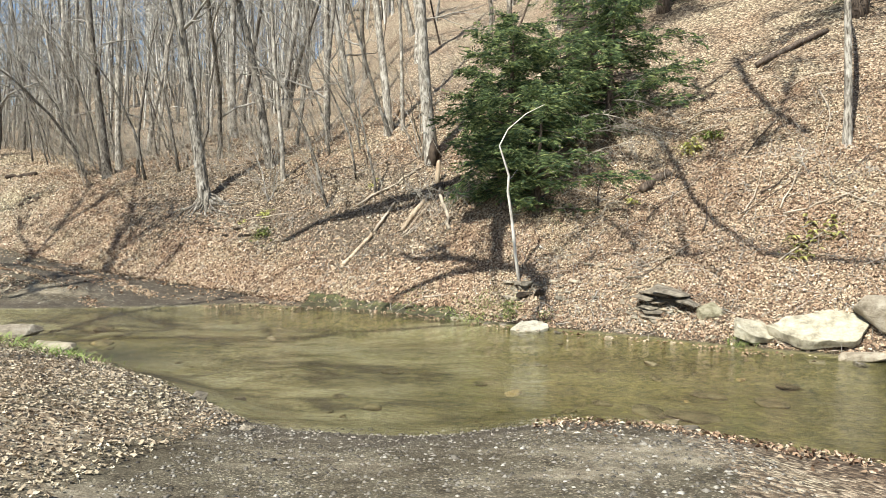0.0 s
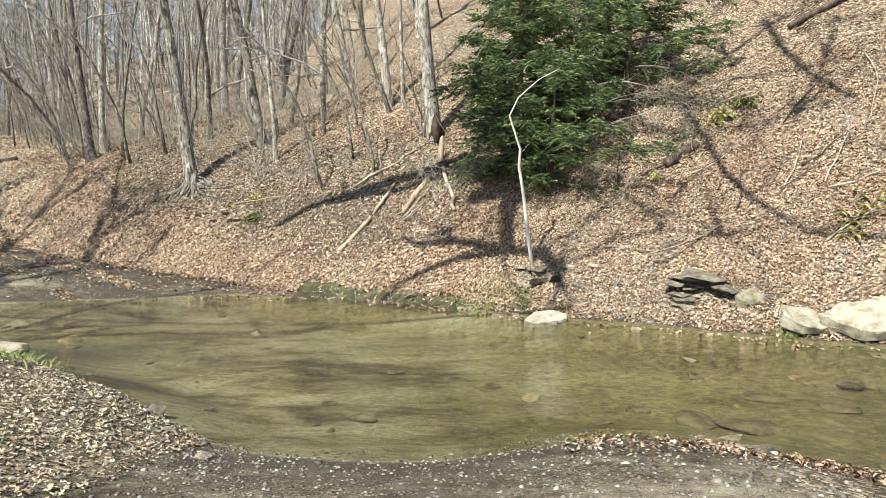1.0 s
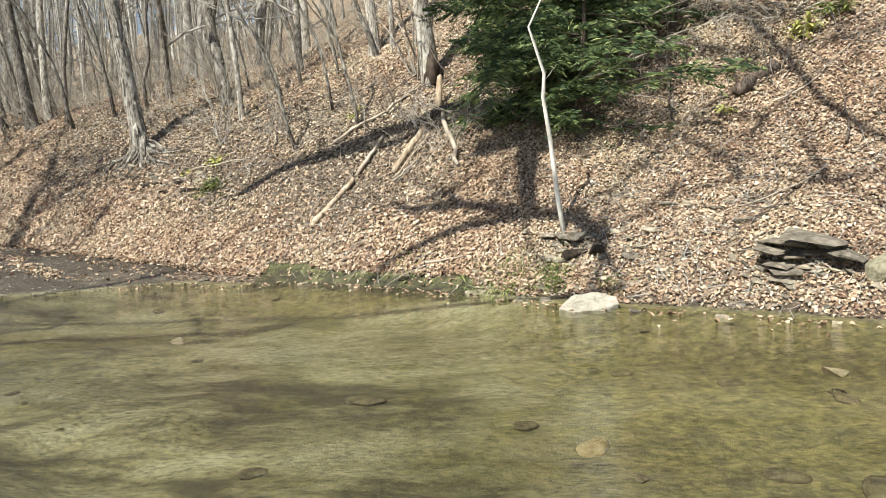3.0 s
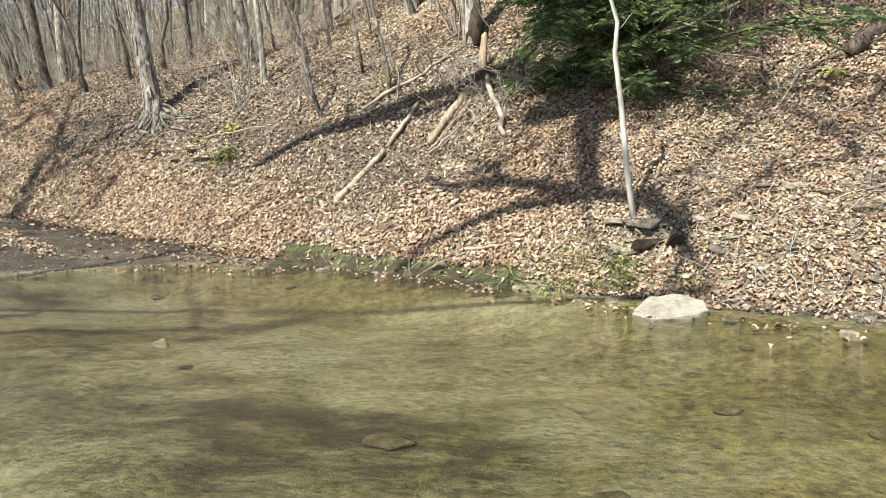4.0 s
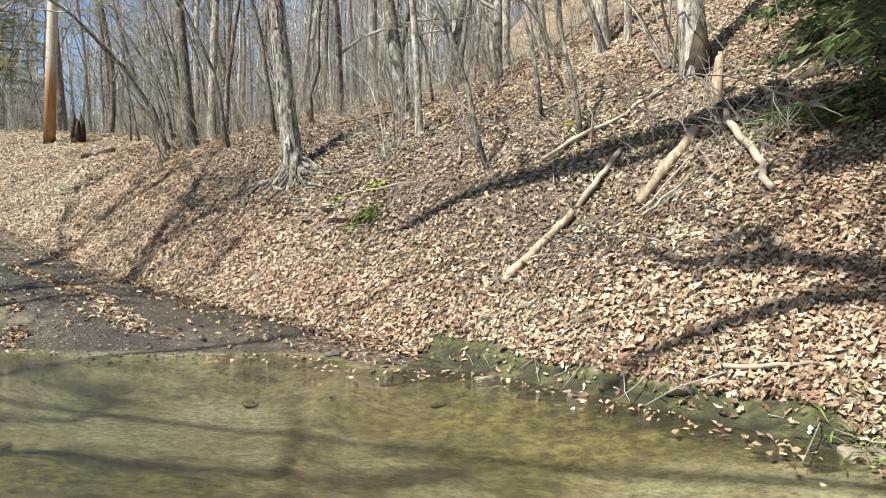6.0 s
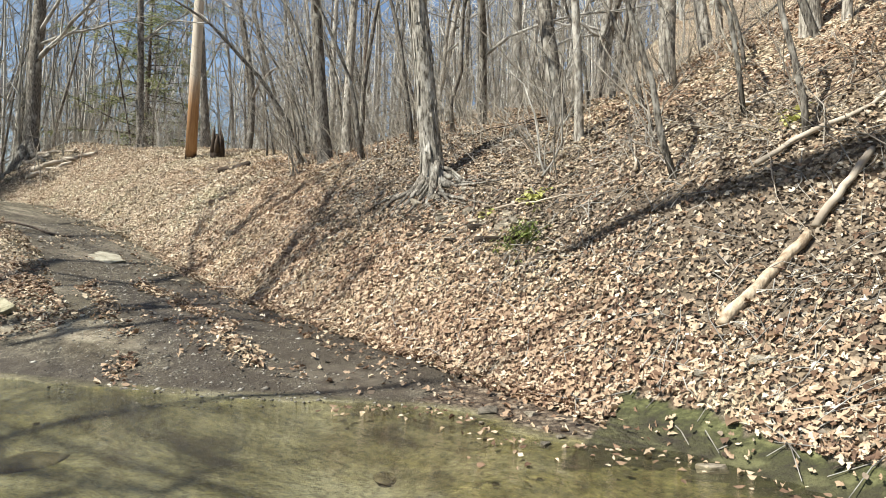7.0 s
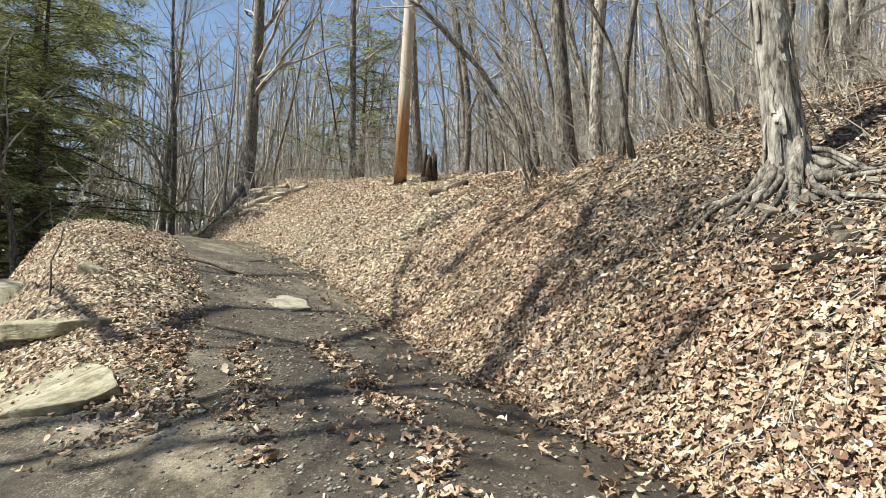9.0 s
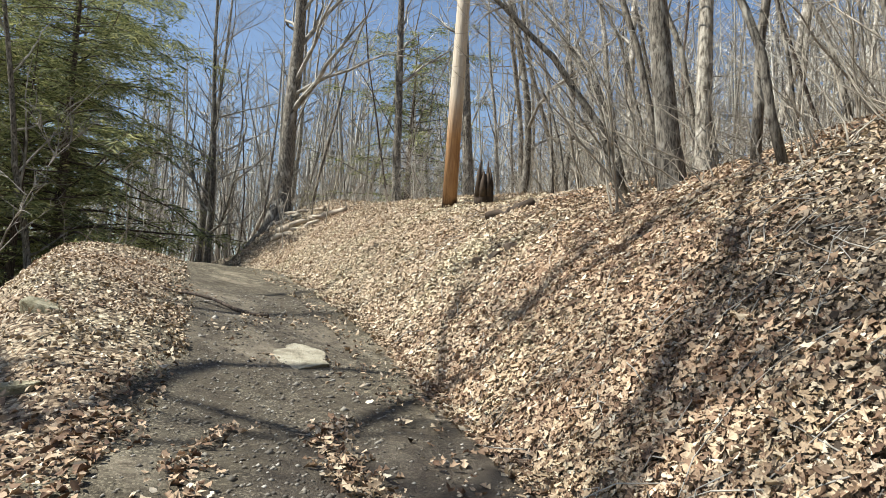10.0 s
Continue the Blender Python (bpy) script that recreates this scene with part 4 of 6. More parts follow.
shade_tree((-15.0, 3.0), [([(2.75, 12.0), (2.45, 12.9), (2.1, 13.5), (1.5, 13.7), (1.4, 14.1), (1.42, 14.9), (1.5, 16.5)], 17, 19, 0.07, 0.24),
                         ([(1.4, 13.74), (0.59, 14.29), (-0.12, 14.69), (-0.7, 14.85), (-1.2, 15.3)], 18, 18.5, 0.15, 0.07),
                         ([(1.3, 13.74), (0.28, 14.02), (-0.31, 14.06), (-0.9, 14.0), (-1.4, 13.8)], 18, 18.5, 0.12, 0.06),
                         ([(0.2, 14.45), (0.0, 14.9), (-0.5, 15.0)], 18, 18.5, 0.12, 0.08),
                         ([(1.4, 16.4), (0.4, 16.9), (-0.6, 17.4), (-1.62, 17.6), (-2.5, 17.5), (-3.4, 17.44), (-4.1, 17.42), (-4.6, 17.2), (-5.0, 17.05)], 19, 18, 0.24, 0.1),
                         ([(1.0, 16.2), (0.2, 16.7), (-0.8, 17.2), (-2.0, 17.35), (-3.2, 17.3)], 19, 18, 0.16, 0.08),
                         ([(2.2, 13.56), (2.58, 12.97), (2.5, 12.5), (2.3, 12.2)], 17.5, 17, 0.08, 0.05),
                         ([(0.1, 17.3), (0.4, 16.7), (1.2, 15.6), (1.85, 15.0)], 19, 18, 0.3, 0.22),
                         ([(0.5, 15.6), (1.2, 15.5), (2.1, 15.6), (2.8, 15.3)], 19, 18, 0.3, 0.2),
                         ([(0.6, 16.3), (1.3, 15.9), (2.1, 16.0)], 19, 18, 0.3, 0.2)], "leafless tree leaning far over the creek", 3)
shade_tree((9.0, -1.5), [([(7.0, 12.0), (6.3, 13.2), (6.0, 14.0), (5.8, 15.1), (5.5, 16.4)], 15, 23, 0.05, 0.1),
                         ([(8.6, 14.2), (8.2, 15.4), (8.0, 16.8), (8.1, 18.4)], 18, 24, 0.09, 0.1)], "leafless tree leaning over the near creek bank", 2)
shade_tree((10.5, 1.5), [([(5.9, 16.8), (6.9, 17.4), (8.0, 18.0), (9.4, 18.2)], 20, 24, 0.06, 0.05),
                         ([(7.6, 14.6), (8.6, 15.6), (9.4, 17.0)], 18, 22, 0.05, 0.03),
                         ([(3.6, 13.4), (4.6, 13.2), (5.6, 12.6)], 18, 20, 0.045, 0.03),
                         ([(4.6, 16.2), (5.4, 15.2), (6.6, 14.8)], 20, 22, 0.05, 0.03)], "leafless tree with a wide crown on the near bank", 12)
shade_tree((-17.6, 3.2), [([(-11.0, 14.2), (-10.9, 15.8), (-10.8, 16.9), (-11.1, 18.2), (-11.2, 19.5), (-11.9, 21.0), (-12.4, 22.2)], 21, 27, 0.1, 0.06),
                          ([(-10.8, 16.9), (-10.7, 18.0), (-10.0, 18.5), (-9.5, 18.9), (-8.9, 19.5)], 22, 26, 0.07, 0.04),
                          ([(-11.1, 18.2), (-10.8, 19.0), (-11.6, 20.0), (-12.8, 21.1)], 24, 27, 0.06, 0.04)], "tall forked leafless tree beyond the creek", 16)
shade_tree((-22.5, 4.5), [([(-13.0, 16.6), (-13.5, 17.4), (-14.2, 18.6), (-13.9, 19.6), (-13.8, 20.5), (-14.1, 21.8)], 19, 25, 0.11, 0.06),
                          ([(-13.9, 19.6), (-13.0, 20.4), (-12.6, 21.4)], 21, 24, 0.08, 0.04),
                          ([(-14.2, 18.6), (-15.6, 19.8), (-16.4, 21.2)], 21, 24, 0.07, 0.04)], "leafless grey tree beyond the creek", 14)
shade_tree((-20.0, 1.5), [([(-13.6, 12.4), (-12.8, 13.0), (-12.1, 13.7), (-11.4, 14.4), (-11.2, 15.4), (-11.5, 16.6), (-12.0, 17.9)], 20, 24, 0.13, 0.07),
                          ([(-10.9, 13.4), (-10.5, 14.1), (-10.1, 14.5), (-9.9, 15.4), (-9.0, 16.4)], 21, 24, 0.08, 0.05),
                          ([(-11.2, 15.4), (-10.4, 16.2), (-9.3, 16.6), (-8.4, 17.6)], 21, 24, 0.09, 0.05)], "leafless tree with spreading boughs beyond the creek", 8)
shade_tree((-26.0, 5.5), [([(-14.0, 14.6), (-14.3, 15.3), (-15.5, 16.6), (-15.5, 17.5), (-15.0, 18.6)], 18, 22, 0.13, 0.08),
                          ([(-18.4, 16.6), (-18.4, 17.3), (-18.3, 18.4), (-18.9, 20.3)], 19, 23, 0.09, 0.05),
                          ([(-20.5, 19.0), (-21.2, 20.4), (-21.8, 22.5)], 20, 23, 0.09, 0.05)], "leafless tree beyond the creek and the track", 4)
shade_tree((-14.0, -2.0), [([(-7.6, 10.2), (-6.6, 10.9), (-5.2, 11.3), (-3.4, 11.6)], 16, 18, 0.1, 0.04),
                           ([(-9.0, 11.0), (-7.6, 11.6), (-6.0, 12.0)], 17, 18, 0.07, 0.03)], "leafless tree leaning over the creek", 6)
for x, y, k, s in ((-17, -6, 3, 1.1), (7.5, -6, 1, 1.1), (-14, 2.5, 5, 1.0), (-25, 4, 1, 1.0), (-6, -9, 2, 1.1), (12, 1.0, 2, 0.9), (-28, 8.5, 2, 0.9)):
    copy_thing(KINDS[k], stand(x, y, 0.1, 37 * k, s))

# ---- rocks ----


def slab_mesh(name, seed, outline, thick, material):
    """A flat stone with the given outline, split edges and an uneven top."""
    rng = np.random.RandomState(seed)
    bm = bmesh.new()
    low = [bm.verts.new((x * 0.93, y * 0.93, -thick / 2)) for x, y in outline]
    high = [bm.verts.new((x, y, thick / 2 + rng.normal(0, thick * 0.08))) for x, y in outline]
    k = len(outline)
    bm.faces.new(high)
    bm.faces.new(low[::-1])
    for i in range(k):
        bm.faces.new((low[i], low[(i + 1) % k], high[(i + 1) % k], high[i]))
    bmesh.ops.bevel(bm, geom=list(bm.edges), offset=thick * 0.12, segments=2, affect="EDGES", profile=0.5)
    bmesh.ops.triangulate(bm, faces=bm.faces)
    bmesh.ops.subdivide_edges(bm, edges=bm.edges, cuts=3, use_grid_fill=True)
    for v in bm.verts:
        q = v.co * 2.2 + Vector((seed, 0, 0))
        v.co.z += thick * (0.22 * noise.noise(q) + 0.1 * noise.noise(q * 3.3))
        v.co.x += 0.05 * noise.noise(q * 2.1 + Vector((0, 9, 0)))
        v.co.y += 0.05 * noise.noise(q * 2.1 + Vector((9, 0, 0)))
    bmesh.ops.triangulate(bm, faces=bm.faces)
    me = bpy.data.meshes.new(name)
    bm.to_mesh(me)
    bm.free()
    me.materials.append(material)
    return me


def slab(m, seed, outline, thick, label, material, group):
    ob = tagged(new("rock", slab_mesh("rock", seed, outline, thick, material)), label, "rock", group)
    ob.matrix_world = m
    return ob


def rock_mesh(name, seed, size, points=18, flat=0.6, material=ROCK):
    """An angular stone: the hull of scattered points in a box, with its edges worn."""
    rng = np.random.RandomState(seed)
    bm = bmesh.new()
    for i in range(points):
        p = rng.uniform(-1, 1, 3)
        p = p / max(np.abs(p).max(), 1e-6) * rng.uniform(0.75, 1.0)
        p[:2] *= 1 - 0.25 * max(p[2], 0) * (1 - flat)
        bm.verts.new((p[0] * size[0] / 2, p[1] * size[1] / 2, p[2] * size[2] / 2))
    r = bmesh.ops.convex_hull(bm, input=bm.verts)
    bmesh.ops.delete(bm, geom=[g for g in r["geom_interior"] if isinstance(g, bmesh.types.BMVert)], context="VERTS")
    bmesh.ops.dissolve_limit(bm, angle_limit=0.12, verts=bm.verts, edges=bm.edges)
    bmesh.ops.bevel(bm, geom=list(bm.edges), offset=min(size) * 0.035, segments=1, affect="EDGES", profile=0.6)
    bmesh.ops.triangulate(bm, faces=bm.faces)
    me = bpy.data.meshes.new(name)
    bm.to_mesh(me)
    bm.free()
    me.materials.append(material)
    return me


def rock(x, y, size, seed, label, rx=0, ry=0, rz=0, sink=0.35, material=ROCK, group="bank rocks", name="rock", lift=None):
    ob = tagged(new(name, rock_mesh(name, seed, size, 18, 0.6, material)), label, "rock", group)
    z = (zat(x, y) if lift is None else lift) + size[2] * (0.5 - sink)
    ob.matrix_world = pose(x, y, z, rx, ry, rz)
    return ob


def boulder_mesh(name, seed, size, material, fine=4):
    """A water-worn stone: a rounded lump with flattened facets."""
    rng = np.random.RandomState(seed)
    bm = bmesh.new()
    bmesh.ops.create_icosphere(bm, subdivisions=fine, radius=1.0)
    cuts = [(Vector(rng.normal(0, 1, 3)).normalized(), rng.uniform(0.62, 0.9)) for _ in range(9)]
    for v in bm.verts:
        p = v.co.copy()
        for way, d in cuts:
            over = p.dot(way) - d
            if over > 0:
                p -= way * over * 0.85
        p *= 1 + 0.06 * noise.noise(p * 2.3 + Vector((seed, 0, 0))) + 0.02 * noise.noise(p * 9.0)
        v.co = (p.x * size[0] / 2, p.y * size[1] / 2, p.z * size[2] / 2)
    me = bpy.data.meshes.new(name)
    bm.to_mesh(me)
    bm.free()
    me.shade_smooth()
    me.materials.append(material)
    return me


slab(pose(2.2, 11.52, -0.015, 8, -3, 10), 5, [(-0.45, -0.1), (-0.34, 0.12), (-0.1, 0.27), (0.22, 0.28), (0.42, 0.1), (0.4, -0.14), (0.15, -0.28), (-0.25, -0.26)], 0.17, "flat pale rock with worn edges at the water's edge", WHITEROCK, "bank rocks")
slab(pose(7.28, 9.95, 0.36, 24, -3, -16), 12, [(-0.85, -0.05), (-0.5, 0.28), (0.2, 0.55), (0.62, 0.52), (0.8, 0.05), (0.55, -0.42), (-0.3, -0.48)], 0.24, "large pale tilted sandstone slab at the water's edge", PALEROCK, "bank rocks")
slab(pose(6.38, 10.3, 0.24, 20, 5, 12), 14, [(-0.5, 0.0), (-0.3, 0.35), (0.25, 0.36), (0.46, 0.05), (0.3, -0.3), (-0.25, -0.28)], 0.18, "pale flat slab beside a larger one", PALEROCK, "bank rocks")
rock(8.45, 9.75, (1.4, 1.1, 0.7), 17, "grey sandstone block with a dark underside", 14, 10, -25, 0.2)
rock(7.7, 9.2, (0.8, 0.35, 0.16), 19, "low flat stone at the waterline", 3, 0, -20, 0.3, lift=0.02)
rock(5.72, 11.12, (0.66, 0.5, 0.4), 22, "brown mossy sandstone block on the bank", 8, -14, 15, 0.5, SHELF, lift=0.5)
rng = np.random.RandomState(76)
for layer in range(6):
    for k in range(3):
        x = 4.62 + 0.36 * k + 0.12 * (layer % 2) + rng.normal(0, 0.04)
        z = 0.36 + 0.085 * layer - 0.03 * k
        inset = 0.1 if layer in (2, 3) and k > 0 else 0.0
        rock(x, 11.5 - 0.05 * k + inset + 0.05 * layer + rng.normal(0, 0.03), (rng.uniform(0.34, 0.56), rng.uniform(0.5, 0.7), rng.uniform(0.05, 0.1)), 300 + layer * 3 + k, "thin weathered shale slab set in the bank", rng.normal(3, 3), rng.normal(5, 4), rng.normal(-20, 9), 0.5, SHALE if (layer + k) % 3 else ROCK, "shale ledge", lift=z)
rock(5.0, 11.45, (0.9, 0.62, 0.09), 350, "long tilted shale slab capping the ledge", 8, 12, -24, 0.5, SHALE, "shale ledge", lift=0.86)
rock(5.3, 11.2, (0.46, 0.4, 0.08), 351, "thin tilted shale slab with a dark underside", 6, 16, -30, 0.5, SHALE, "shale ledge", lift=0.68)
rng = np.random.RandomState(78)
for i in range(34):
    at_ledge = i < 22
    x = rng.uniform(4.35, 5.75) if at_ledge else rng.uniform(1.6, 2.8)
    y = (11.5 - 0.28 * (x - 4.6) if at_ledge else 12.9 - 0.1 * (x - 2)) + rng.normal(0, 0.1)
    rock(x, y, (rng.uniform(0.1, 0.26), rng.uniform(0.1, 0.22), rng.uniform(0.03, 0.07)), 700 + i, "small broken shale piece beside the ledge", rng.normal(12, 10), rng.normal(4, 12), rng.uniform(0, 360), 0.3, SHALE if i % 3 else PALEROCK, "shale ledge", "stone")
rng = np.random.RandomState(77)
for i in range(15):
    layer = i % 3
    x = 1.78 + 0.78 * (i // 3) / 4 + rng.normal(0, 0.05)
    y = 13.0 - 0.12 * (i // 3) / 4 + 0.1 * abs(i // 3 - 2) + (0.0, 0.12, 0.02)[layer]
    rock(x, y, (rng.uniform(0.2, 0.38), rng.uniform(0.25, 0.42), rng.uniform(0.05, 0.12)), 40 + i, "weathered dark shale slab under the sapling", rng.normal(6, 5), rng.normal(0, 7), rng.uniform(-40, 40), 0.5, SHALE, "shale ledge", lift=zat(2.0, 12.85) + 0.05 + 0.11 * layer)
# near-black lumps: shade under the ledge and the root undercut put into soil colour
SHADE_LOAM = rock_material("shade_loam", (0.012, 0.009, 0.006), (0.04, 0.029, 0.02), (0.10, 0.075, 0.05))


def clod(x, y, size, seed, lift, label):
    ob = tagged(new("clod", rock_mesh("clod", seed, size, 22, 0.6, SHADE_LOAM if seed < 60 else ROTTEN)), label, "soil", "bare soil")
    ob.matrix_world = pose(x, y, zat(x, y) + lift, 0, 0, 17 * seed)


# solid lumps, their dark colour stands in for shade below the ledge slabs
clod(2.12, 12.76, (0.5, 0.22, 0.16), 1, 0.06, "dark lump coloured as the shade under the shale ledge")
clod(2.42, 12.7, (0.34, 0.2, 0.14), 2, 0.05, "dark lump coloured as the shade under the shale ledge")
# bare soil among the roots, coloured darker for the shade of the undercut
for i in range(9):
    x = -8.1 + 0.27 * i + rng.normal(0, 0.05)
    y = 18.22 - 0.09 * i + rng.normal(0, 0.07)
    clod(x, y, (rng.uniform(0.3, 0.55), rng.uniform(0.2, 0.35), rng.uniform(0.08, 0.16)), 10 + i, -0.035, "dark soil lump with the undercut's shade in its colour, among the tree roots")
# no hole is cut: sunk dark lumps stand in for the burrow's shaded inside
for i, (x, y) in enumerate(((-16.1, 21.1), (-16.35, 21.0), (-15.9, 21.25))):
    clod(x, y, (0.36, 0.3, 0.24), 60 + i, -0.05, "dark lump coloured as the shade inside a burrow in the leafy bank")
for i in range(26):
    x = -8.2 + 0.1 * i + rng.normal(0, 0.1)
    y = 18.3 - 0.033 * i + abs(rng.normal(0.1, 0.25))
    rock(x, y, (rng.uniform(0.1, 0.34), rng.uniform(0.1, 0.25), rng.uniform(0.05, 0.14)), 130 + i, "grey brown stone among the tree roots", rng.normal(10, 14), rng.normal(0, 14), rng.uniform(0, 360), 0.35, SHALE if i % 3 else ROCK, "root stones", "stone")
for i in range(14):
    rock(2.95 + 0.12 * i + rng.normal(0, 0.2), 12.7 + rng.normal(0, 0.3), (rng.uniform(0.15, 0.4), rng.uniform(0.12, 0.3), rng.uniform(0.05, 0.1)), 170 + i, "flat grey stone in the leafy bank", rng.normal(14, 8), rng.normal(0, 8), rng.uniform(0, 360), 0.45, SHALE if i % 2 else ROCK, "bank chips", "stone")
CHIPS = [rock_mesh("stone", 110 + i, (0.34, 0.24, 0.05), 12, 0.6, ROCK if i % 2 else SHALE) for i in range(5)]
rng = np.random.RandomState(18)
for i in range(105):
    x = rng.uniform(1.2, 7.0)
    y = float(toe_y(x)) + abs(rng.normal(0.4, 0.4))
    ob = tagged(new("stone", CHIPS[i % 5]), "flat weathered stone chip in the leafy bank", "stone", "bank chips")
    ob.matrix_world = pose(x, y, zat(x, y) + 0.015, 22 + rng.normal(0, 12), rng.normal(0, 14), rng.uniform(-60, 60)) @ Matrix.Scale(rng.uniform(0.3, 0.85), 4)
# near bank stones and the rock shelf by the track
rock(-6.9, 8.3, (0.95, 0.6, 0.24), 51, "pale flat rock on the grassy near bank", 3, 2, 30, 0.3, lift=0.2)
rock(-5.6, 7.5, (0.8, 0.5, 0.2), 52, "pale flat rock on the grassy near bank", -3, 4, 10, 0.3, lift=0.12)
slab(pose(-13.5, 13.72, 0.34, 20, -3, 8), 61, [(-1.9, -0.1), (-1.5, 0.5), (-0.4, 0.62), (0.7, 0.45), (1.4, 0.2), (1.2, -0.3), (0.3, -0.55), (-0.9, -0.6)], 0.2, "flat pale mossy rock shelf beside the track", SHELF, "rock shelf")
slab(pose(-15.75, 14.3, 0.86, 4, -6, 32), 63, [(-1.3, -0.2), (-0.9, 0.4), (0.2, 0.45), (1.0, 0.3), (1.15, -0.15), (0.5, -0.42), (-0.6, -0.45)], 0.2, "layered brown rock ledge with a dark underside", SHELF, "rock shelf")
slab(pose(-15.7, 14.48, 0.7, 3, -4, 30), 67, [(-1.2, -0.2), (-0.8, 0.3), (0.3, 0.35), (0.95, 0.2), (1.0, -0.2), (0.4, -0.4), (-0.6, -0.4)], 0.18, "lower layer of a brown rock ledge", SHALE, "rock shelf")
rock(-19.3, 14.6, (2.4, 1.0, 0.4), 64, "layered brown rock ledge with a dark underside", 2, 4, 8, 0.1, SHELF, "rock shelf", lift=1.05)
rock(-17.3, 15.2, (0.7, 0.6, 0.3), 65, "mossy stone on the leafy berm", 6, 8, 40, 0.6, SHELF, "rock shelf")
slab(pose(-15.9, 17.75, zat(-15.9, 17.75) - 0.02, 2, 11, -28), 66, [(-0.6, -0.1), (-0.3, 0.32), (0.35, 0.36), (0.6, 0.0), (0.3, -0.34), (-0.3, -0.3)], 0.1, "pale worn stone set in the track", PALEROCK, "track stones")
# stones of the creek and its shores
STONES = [rock_mesh("stone", 70 + i, (0.3, 0.22, 0.12), 14, 0.6, ROCK if i % 4 else SHALE) for i in range(6)]
rng = np.random.RandomState(8)
fixed = [(4.15, 8.6, 0.8), (-2.75, 9.9, 0.7)]
for i in range(100):
    if i < len(fixed):
        x, y, s = fixed[i]
        z = -0.05
    else:
        x = rng.uniform(-13, 9)
        far = rng.uniform() < 0.62
        y = float(far_shore(x)) + rng.normal(0.25, 0.35) if far else float(near_shore(x)) + rng.normal(-0.2, 0.5)
        s = rng.uniform(0.25, 1.0)
        if (abs(x - 1.3) < 1.8 and y < 6) or (far and x < -5.5):
            continue
        z = zat(x, y) + 0.01
    ob = tagged(new("stone", STONES[rng.randint(6)]), "small angular stone at the creek's edge", "stone", "creek stones")
    ob.matrix_world = pose(x, y, z, rng.normal(0, 10), rng.normal(0, 10), rng.uniform(0, 360)) @ Matrix.Scale(s, 4)

# stones lying on the creek bed
BEDROCK = rock_material("silted_stone", (0.05, 0.042, 0.026), (0.16, 0.135, 0.08), (0.32, 0.28, 0.17))
OCHRE = rock_material("ochre_stone", (0.2, 0.14, 0.06), (0.40, 0.30, 0.14), (0.55, 0.45, 0.26))
BEDSTONES = [boulder_mesh("stone", 400 + i, (0.42, 0.28, 0.07 + 0.02 * (i % 3)), OCHRE if i == 2 else BEDROCK, 3) for i in range(6)]
rng = np.random.RandomState(19)
bed_spots = [(3.8, 6.6, 1.7, 0), (4.35, 6.5, 1.9, 1), (4.86, 7.7, 1.5, 3), (1.93, 7.5, 0.9, 2), (4.25, 8.6, 0.8, 4), (3.2, 7.0, 0.8, 5), (5.6, 7.3, 1.4, 0), (6.2, 8.3, 1.3, 1), (1.4, 7.9, 0.7, 5), (3.4, 9.1, 0.8, 3)]
while len(bed_spots) < 52:
    x = rng.uniform(-10, 9)
    lo, hi = float(near_shore(x)), float(far_shore(x))
    y = rng.uniform(lo + 0.4, hi - 0.4)
    bed_spots.append((x, y, rng.uniform(0.15, 0.75) if rng.uniform() < 0.85 else rng.uniform(0.8, 1.5), rng.choice([0, 1, 3, 4, 5, 2], p=[0.22, 0.22, 0.2, 0.2, 0.1, 0.06])))
for x, y, size, k in bed_spots:
    ob = tagged(new("stone", BEDSTONES[k]), "flat silted stone under the shallow water", "stone", "creek bed stones")
    ob.matrix_world = pose(x, y, zat(x, y) + 0.012, rng.normal(0, 5), rng.normal(0, 5), rng.uniform(0, 360)) @ Matrix.Scale(size, 4)

# ---- fallen wood ----


def log_between(a, b, r0, r1, label, material=STICK, lift=0.05, name="log", bend=0.04, seed=1):
    rng = np.random.RandomState(seed)
    s = Shape()
    pts = []
    for i in range(9):
        u = i / 8
        x, y = a[0] + (b[0] - a[0]) * u, a[1] + (b[1] - a[1]) * u
        pts.append((x + rng.normal(0, bend), y + rng.normal(0, bend), 0))
    z0, z1 = zat(*a) + lift, zat(*b) + lift
    pts = [(x, y, z0 + (z1 - z0) * i / 8 + rng.normal(0, bend * 0.4)) for i, (x, y, _) in enumerate(pts)]
    mid = np.array(pts[0])
    s.tube([np.array(p) - mid for p in pts], np.linspace(r0, r1, 9)[:, None] * (1 + 0.08 * rng.normal(size=(9, 8))), 8)
    ob = tagged(part(name, s, material), label, name, "fallen wood")
    ob.location = mid
    return ob


WOODPALE = bark_material("barkless_log", (0.24, 0.18, 0.12), (0.5, 0.42, 0.31), (0.52, 0.44, 0.33), 0.6, 10)
log_between((-2.85, 15.5), (-2.25, 16.65), 0.062, 0.052, "pale barkless log lying down the leafy slope", WOODPALE, 0.06, seed=1, bend=0.01)
log_between((-2.2, 16.75), (-1.75, 17.5), 0.045, 0.04, "grey upper length of a fallen log", STICK, 0.05, seed=2, bend=0.01)
log_between((-1.4, 16.6), (-0.72, 17.2), 0.065, 0.08, "rotting log lying down the leafy slope", WOODPALE, 0.07, seed=3, bend=0.01)
st = Shape()
st.tube([(0, 0, -0.2), (0.02, 0, 0.35), (0.05, 0.02, 0.75), (0.07, 0.02, 0.8)], [0.085, 0.075, 0.06, 0.02], 8)
stub = tagged(part("snag", st, WOODPALE), "pale broken stub of a dead tree", "stump")
stub.matrix_world = stand(-0.5, 17.5)
